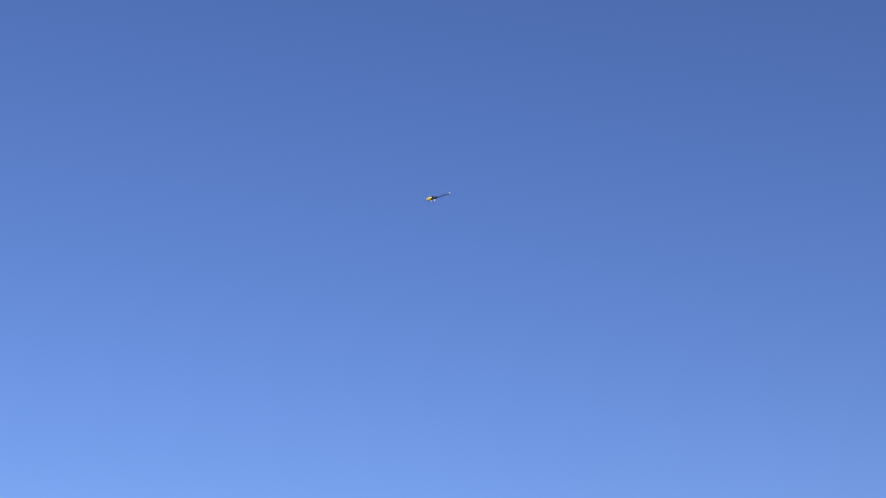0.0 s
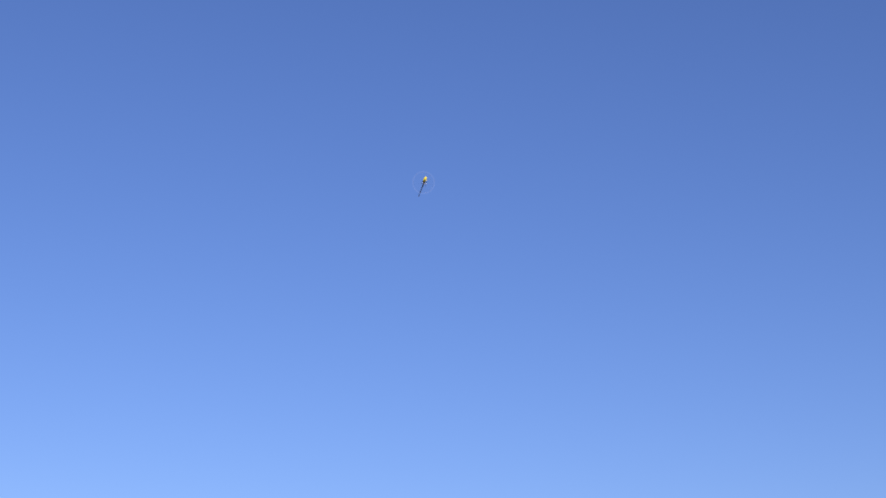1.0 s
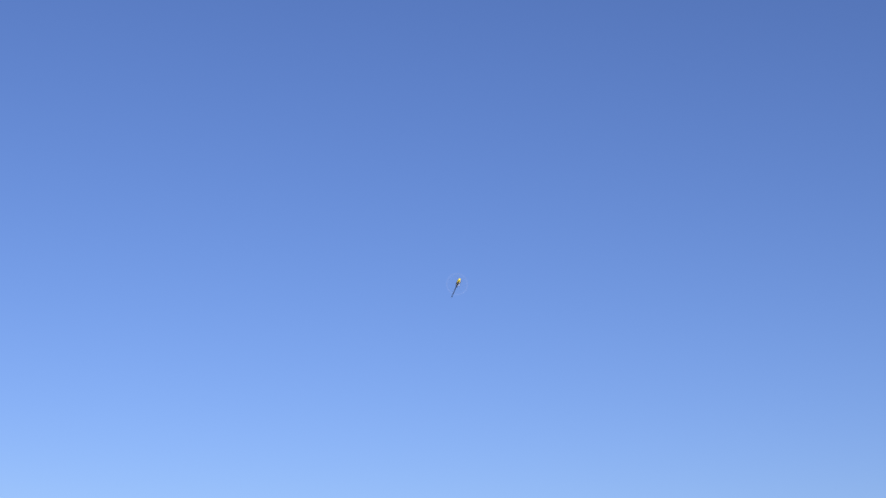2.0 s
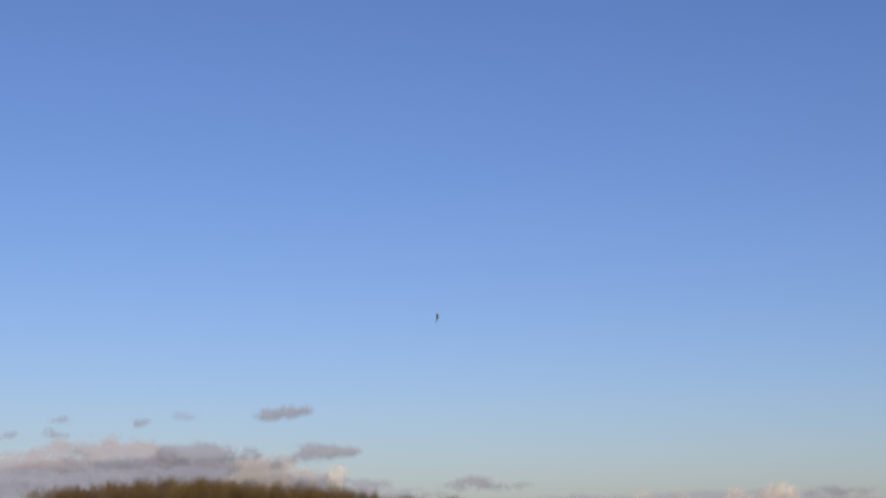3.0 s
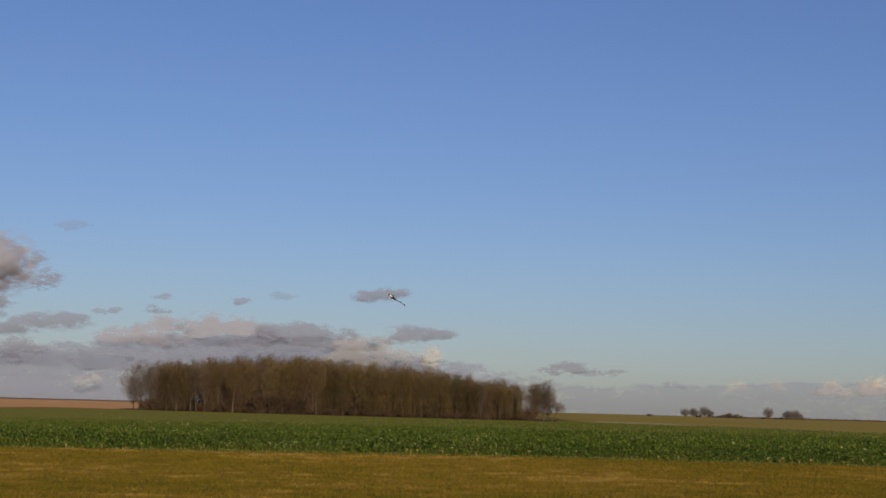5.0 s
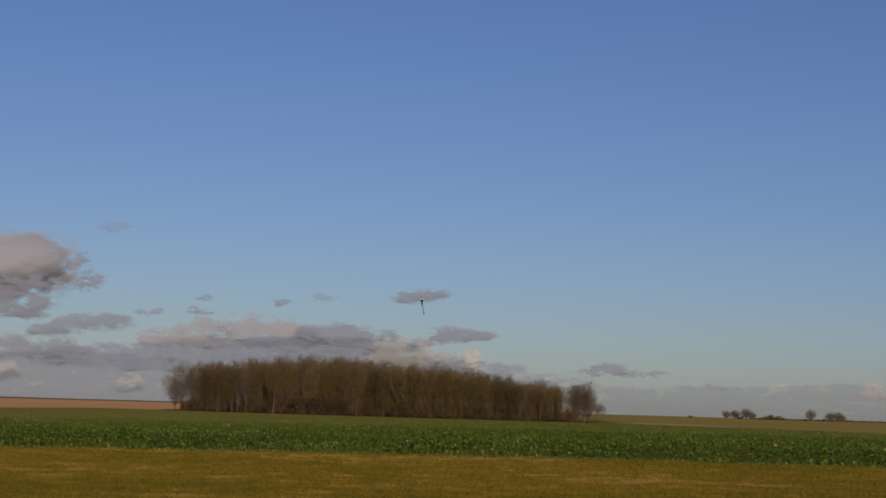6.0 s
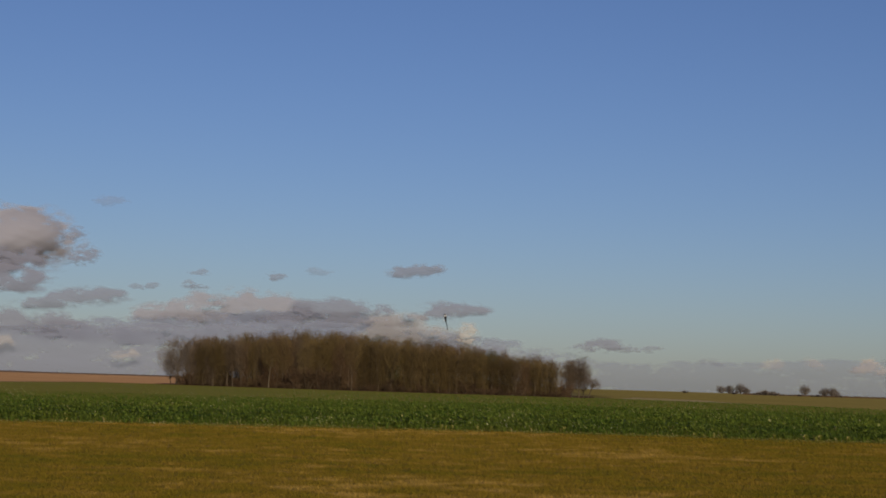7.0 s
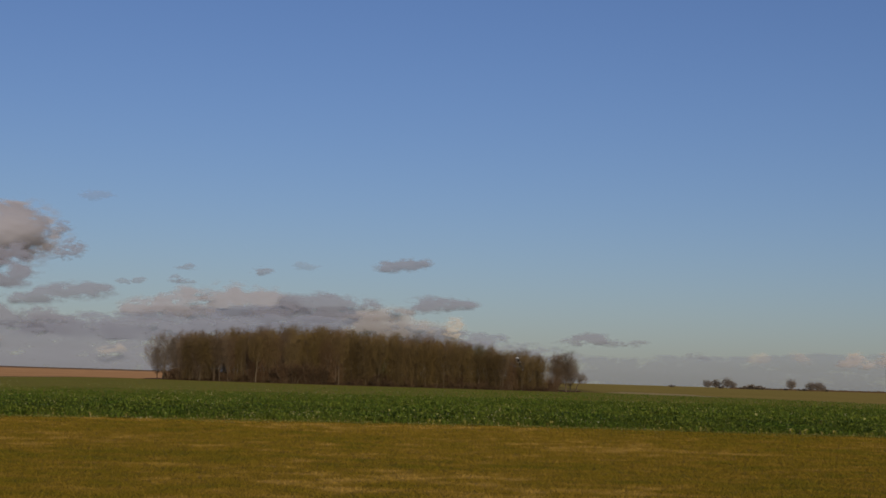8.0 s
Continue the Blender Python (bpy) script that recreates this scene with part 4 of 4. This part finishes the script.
def build_helicopter():
    heli = tagged(new("model_helicopter"), "yellow and white model helicopter with black tail boom in flight", "helicopter")
    shell = [(0.36, -0.085, 0.004, 0.004), (0.345, -0.08, 0.04, 0.035), (0.30, -0.07, 0.068, 0.062), (0.22, -0.055, 0.086, 0.085), (0.13, -0.04, 0.09, 0.098),
             (0.05, -0.035, 0.08, 0.09), (0.0, -0.035, 0.065, 0.075)]
    canopy = part("canopy", lathe_bm(shell, 12, half="top"), M_WHITE, heli, "glossy white canopy top")
    part("belly", lathe_bm(shell, 12, half="low"), M_YELLOW, heli, "glossy yellow canopy underside")
    part("windscreen", lathe_bm([(0.325, -0.06, 0.05, 0.055), (0.28, -0.05, 0.074, 0.07), (0.22, -0.04, 0.088, 0.082)], 10, half="top"), M_BLACK, canopy, "dark tinted windscreen")
    for x0 in (0.165, 0.10):
        part("stripe", lathe_bm([(x0, -0.042, 0.093, 0.099), (x0 - 0.018, -0.04, 0.094, 0.101), (x0 - 0.035, -0.038, 0.093, 0.1)], 12, half="top"), M_BLACK, canopy, "black band across the canopy")
    part("rear_shell", lathe_bm([(0.05, -0.035, 0.083, 0.093), (0.0, -0.035, 0.07, 0.08), (-0.06, -0.04, 0.05, 0.06), (-0.1, -0.05, 0.02, 0.03)], 12), M_BLACK, canopy, "black rear of the canopy")
    part("frame", block_bm((0.34, 0.07, 0.12), (-0.05, 0, -0.09)), M_BLACK, heli, "black carbon side frames")
    part("battery", block_bm((0.16, 0.05, 0.045), (0.13, 0, -0.135)), M_BLACK, heli)
    part("boom", rod_bm([(-0.12, 0, -0.07), (-0.45, 0, -0.065), (-0.84, 0, -0.06)], 0.019), M_BLACK, heli, "black carbon tail boom")
    for s in (-1, 1):
        part("boom_brace", rod_bm([(-0.13, s * 0.035, -0.13), (-0.5, s * 0.012, -0.07)], 0.006, 6), M_BLACK, heli)
    part("tail_box", block_bm((0.06, 0.035, 0.045), (-0.85, 0, -0.06)), M_BLACK, heli)
    part("tail_fin", plate_bm([(-0.80, -0.06), (-0.86, 0.06), (-0.91, 0.07), (-0.89, -0.05), (-0.92, -0.13), (-0.89, -0.14)], 0.006, "y"), M_BLACK, heli, "black vertical tail fin")
    part("fin_tip", plate_bm([(-0.845, 0.0), (-0.868, 0.07), (-0.925, 0.085), (-0.91, 0.0)], 0.014, "y"), M_WHITE, heli, "white tip of the tail fin")
    part("stabiliser", plate_bm([(-0.60, -0.05), (-0.57, -0.045), (-0.55, 0), (-0.57, 0.045), (-0.60, 0.05)], 0.006, "z"), M_BLACK, heli, "black horizontal stabiliser")
    for s in (-1, 1):
        skid = part("skid", rod_bm([(0.26, s * 0.12, -0.215), (0.22, s * 0.12, -0.235), (-0.14, s * 0.12, -0.235), (-0.17, s * 0.12, -0.228)], 0.006), M_BLACK, heli, "black landing skid")
        for x in (0.14, -0.06):
            part("strut", rod_bm([(x, s * 0.02, -0.14), (x, s * 0.09, -0.165), (x, s * 0.12, -0.235)], 0.011), M_WHITE, skid, "white skid strut")
    part("mast", rod_bm([(0, 0, -0.05), (0, 0, 0.12)], 0.008), M_METAL, heli, "steel rotor mast")
    rotor = new("rotor")
    rotor.parent = heli
    rotor.location = (0, 0, 0.11)
    part("hub", block_bm((0.11, 0.035, 0.03), (0, 0, 0)), M_BLACK, rotor, "black rotor hub")
    part("blade_sweep", annulus_bm(0.07, 0.60, 0.002), M_DISC, rotor, "faint grey sweep of spinning blades")
    part("tip_sweep", annulus_bm(0.602, 0.675, 0.002), M_TIPS, rotor, "pale ring of spinning white blade tips")
    tail = new("tail_rotor")
    tail.parent = heli
    tail.matrix_basis = pose(-0.86, 0.035, -0.06, 90, 0, 0)
    part("tail_hub", rod_bm([(0, 0, -0.015), (0, 0, 0.015)], 0.012), M_METAL, tail)
    part("tail_sweep", annulus_bm(0.014, 0.125, 0.001, 32), M_DISC, tail, "faint sweep of the tail blades")
    return heli, rotor, tail


heli, rotor, tail_rotor = build_helicopter()


# ---------------------------------------------------------------- what moves
def flying(az, el, dist, nose, up):
    """The helicopter at a bearing and distance; nose and up in the line of sight's own axes: right, above, away."""
    away = heading(az, el)
    right = Vector((math.cos(radians(az)), -math.sin(radians(az)), 0))
    above = right.cross(away)
    axes = Matrix((right, above, away)).transposed()
    n = (axes @ Vector(nose)).normalized()
    u = axes @ Vector(up)
    u = (u - n * u.dot(n)).normalized()
    m = Matrix((n, u.cross(n), u)).transposed().to_4x4()
    m.translation = Vector(EYE) + away * dist
    return m


def motions():
    walk(heli, [
        (0.0, flying(3.89, 25.87, 76.0, (-0.96, -0.26, 0.10), (-0.04, 0.48, 0.87))),
        (0.1, flying(3.71, 25.36, 77.2, (-0.61, -0.78, 0.10), (-0.17, 0.25, 0.95))),
        (0.2, flying(3.55, 25.11, 78.4, (0.53, -0.84, 0.10), (0.22, 0.25, 0.94))),
        (0.3, flying(3.39, 24.87, 79.6, (0.99, -0.03, 0.10), (-0.07, 0.49, 0.87))),
        (0.4, flying(3.29, 24.78, 80.8, (0.82, 0.56, 0.10), (-0.30, 0.28, 0.91))),
        (0.5, flying(3.11, 24.59, 82.0, (0.63, 0.77, 0.10), (-0.29, 0.11, 0.95))),
        (0.6, flying(2.97, 24.25, 82.8, (0.51, 0.85, 0.10), (-0.24, 0.03, 0.97))),
        (0.7, flying(2.79, 23.86, 83.6, (0.50, 0.86, 0.10), (-0.23, 0.02, 0.97))),
        (0.8, flying(2.92, 23.47, 84.4, (0.48, 0.87, 0.10), (-0.22, 0.01, 0.97))),
        (0.9, flying(3.16, 23.04, 85.2, (0.39, 0.92, 0.10), (-0.17, -0.03, 0.98))),
        (1.0, flying(3.52, 22.44, 86.0, (0.34, 0.94, 0.10), (-0.14, -0.05, 0.99))),
        (1.1, flying(3.71, 21.95, 86.3, (0.29, 0.95, 0.10), (-0.11, -0.07, 0.99))),
        (1.2, flying(4.01, 21.36, 86.6, (0.24, 0.97, 0.10), (-0.08, -0.08, 0.99))),
        (1.3, flying(4.33, 20.76, 86.9, (0.26, 0.96, 0.10), (-0.09, -0.08, 0.99))),
        (1.4, flying(4.64, 20.07, 87.1, (0.27, 0.96, 0.10), (-0.09, -0.08, 0.99))),
        (1.5, flying(4.79, 19.52, 87.4, (0.26, 0.96, 0.10), (-0.08, -0.08, 0.99))),
        (1.6, flying(4.99, 18.82, 87.7, (0.27, 0.96, 0.10), (-0.09, -0.08, 0.99))),
        (1.7, flying(5.12, 18.19, 88.0, (0.34, 0.94, 0.10), (-0.12, -0.06, 0.99))),
        (2.8, flying(4.87, 9.53, 94.0, (0.42, 0.79, 0.45), (-0.54, -0.18, 0.82))),
        (2.9, flying(4.70, 8.85, 95.1, (0.43, 0.64, 0.64), (-0.89, 0.20, 0.40))),
        (3.0, flying(4.30, 8.13, 96.3, (0.10, 0.45, 0.89), (-0.16, 0.89, -0.43))),
        (3.1, flying(3.98, 7.61, 97.4, (0.23, 0.38, 0.90), (-0.15, 0.92, -0.36))),
        (3.2, flying(3.64, 6.97, 98.6, (0.35, 0.30, 0.89), (-0.09, 0.95, -0.29))),
        (3.3, flying(3.39, 6.36, 99.7, (0.33, 0.33, 0.88), (-0.10, 0.94, -0.31))),
        (3.4, flying(2.97, 5.69, 100.9, (0.32, 0.35, 0.88), (-0.11, 0.94, -0.34))),
        (3.5, flying(2.83, 5.15, 102.0, (0.30, 0.38, 0.88), (-0.12, 0.93, -0.36))),
        (3.6, flying(2.44, 4.46, 102.3, (0.22, 0.39, 0.89), (-0.09, 0.92, -0.38))),
        (3.7, flying(2.29, 3.94, 102.6, (0.14, 0.40, 0.91), (-0.05, 0.92, -0.40))),
        (3.8, flying(1.82, 3.41, 102.9, (0.05, 0.41, 0.91), (-0.01, 0.91, -0.41))),
        (3.9, flying(1.52, 3.29, 103.1, (0.03, 0.35, 0.93), (-0.00, 0.94, -0.35))),
        (4.0, flying(1.21, 3.21, 103.4, (0.02, 0.30, 0.95), (0.00, 0.95, -0.30))),
        (4.1, flying(0.92, 3.24, 103.7, (0.00, 0.25, 0.97), (0.00, 0.97, -0.25))),
        (4.2, flying(0.55, 3.18, 104.0, (-0.03, 0.20, 0.98), (-0.00, 0.98, -0.20))),
        (4.3, flying(0.33, 3.18, 100.8, (-0.07, 0.15, 0.99), (-0.01, 0.99, -0.15))),
        (4.4, flying(-0.08, 3.09, 97.6, (-0.10, 0.10, 0.99), (-0.01, 0.99, -0.10))),
        (4.5, flying(-0.34, 3.11, 94.4, (-0.35, -0.20, 0.91), (-0.33, 0.94, 0.08))),
        (4.6, flying(-0.52, 3.45, 91.2, (-0.85, -0.50, 0.15), (-0.52, 0.83, -0.19))),
        (4.7, flying(-0.71, 3.69, 88.0, (-0.99, -0.14, 0.05), (-0.15, 0.97, -0.20))),
        (5.0, flying(-1.17, 4.30, 89.8, (-0.86, 0.51, 0.05), (0.39, 0.72, -0.58))),
        (5.4, flying(-1.48, 4.60, 92.4, (-0.50, 0.86, 0.10), (0.39, 0.33, -0.86))),
        (5.8, flying(-1.56, 4.40, 95.8, (-0.20, 0.91, 0.35), (0.38, 0.41, -0.83))),
        (5.9, flying(-1.54, 4.25, 95.6, (-0.19, 0.90, 0.38), (0.38, 0.43, -0.82))),
        (6.0, flying(-1.60, 4.17, 95.4, (-0.19, 0.89, 0.41), (0.38, 0.45, -0.81))),
        (6.1, flying(-1.48, 4.03, 95.3, (-0.18, 0.88, 0.44), (0.38, 0.48, -0.79))),
        (6.2, flying(-1.49, 3.87, 95.1, (-0.17, 0.87, 0.47), (0.39, 0.50, -0.78))),
        (6.3, flying(-1.39, 3.84, 95.0, (-0.16, 0.85, 0.50), (0.39, 0.52, -0.76))),
        (6.4, flying(-1.31, 3.70, 94.7, (-0.15, 0.84, 0.53), (0.40, 0.54, -0.74))),
        (6.5, flying(-1.23, 3.57, 94.6, (-0.14, 0.82, 0.55), (0.40, 0.56, -0.73))),
        (6.6, flying(-1.12, 3.40, 94.6, (-0.15, 0.82, 0.56), (0.39, 0.57, -0.73))),
        (6.7, flying(-0.97, 3.28, 94.6, (-0.16, 0.81, 0.56), (0.37, 0.57, -0.73))),
        (6.8, flying(-0.81, 3.05, 94.6, (-0.16, 0.81, 0.56), (0.35, 0.58, -0.73))),
        (6.9, flying(-0.71, 2.82, 94.6, (-0.17, 0.81, 0.57), (0.33, 0.59, -0.74))),
        (7.0, flying(-0.44, 2.57, 94.6, (-0.18, 0.80, 0.57), (0.31, 0.60, -0.74))),
        (7.1, flying(-0.24, 2.32, 94.6, (-0.20, 0.80, 0.57), (0.28, 0.61, -0.75))),
        (7.2, flying(0.04, 2.03, 94.6, (-0.23, 0.79, 0.57), (0.24, 0.61, -0.75))),
        (7.3, flying(0.28, 1.83, 94.8, (-0.25, 0.78, 0.57), (0.20, 0.62, -0.76))),
        (7.4, flying(0.54, 1.54, 95.2, (-0.28, 0.77, 0.57), (0.16, 0.62, -0.77))),
        (7.5, flying(0.82, 1.34, 95.5, (-0.30, 0.77, 0.57), (0.12, 0.62, -0.77))),
        (7.6, flying(1.19, 1.21, 95.8, (-0.31, 0.76, 0.57), (0.09, 0.62, -0.78))),
        (7.7, flying(1.53, 1.05, 96.0, (-0.32, 0.75, 0.57), (0.06, 0.62, -0.78))),
        (7.8, flying(1.94, 0.96, 96.3, (-0.34, 0.74, 0.58), (0.02, 0.62, -0.78))),
        (7.9, flying(2.41, 0.87, 96.7, (-0.35, 0.73, 0.58), (-0.01, 0.62, -0.79))),
        (8.0, flying(2.93, 0.82, 96.9, (-0.36, 0.73, 0.58), (-0.04, 0.61, -0.79)))
    ])
    walk(rotor, [(k / 10, pose(0, 0, 0.11, 0, 0, -85 * k)) for k in range(81)])
    walk(tail_rotor, [(k / 10, pose(-0.86, 0.035, -0.06, 90, 0, 0) @ pose(0, 0, 0, 0, 0, 85 * k)) for k in range(81)])


motions()
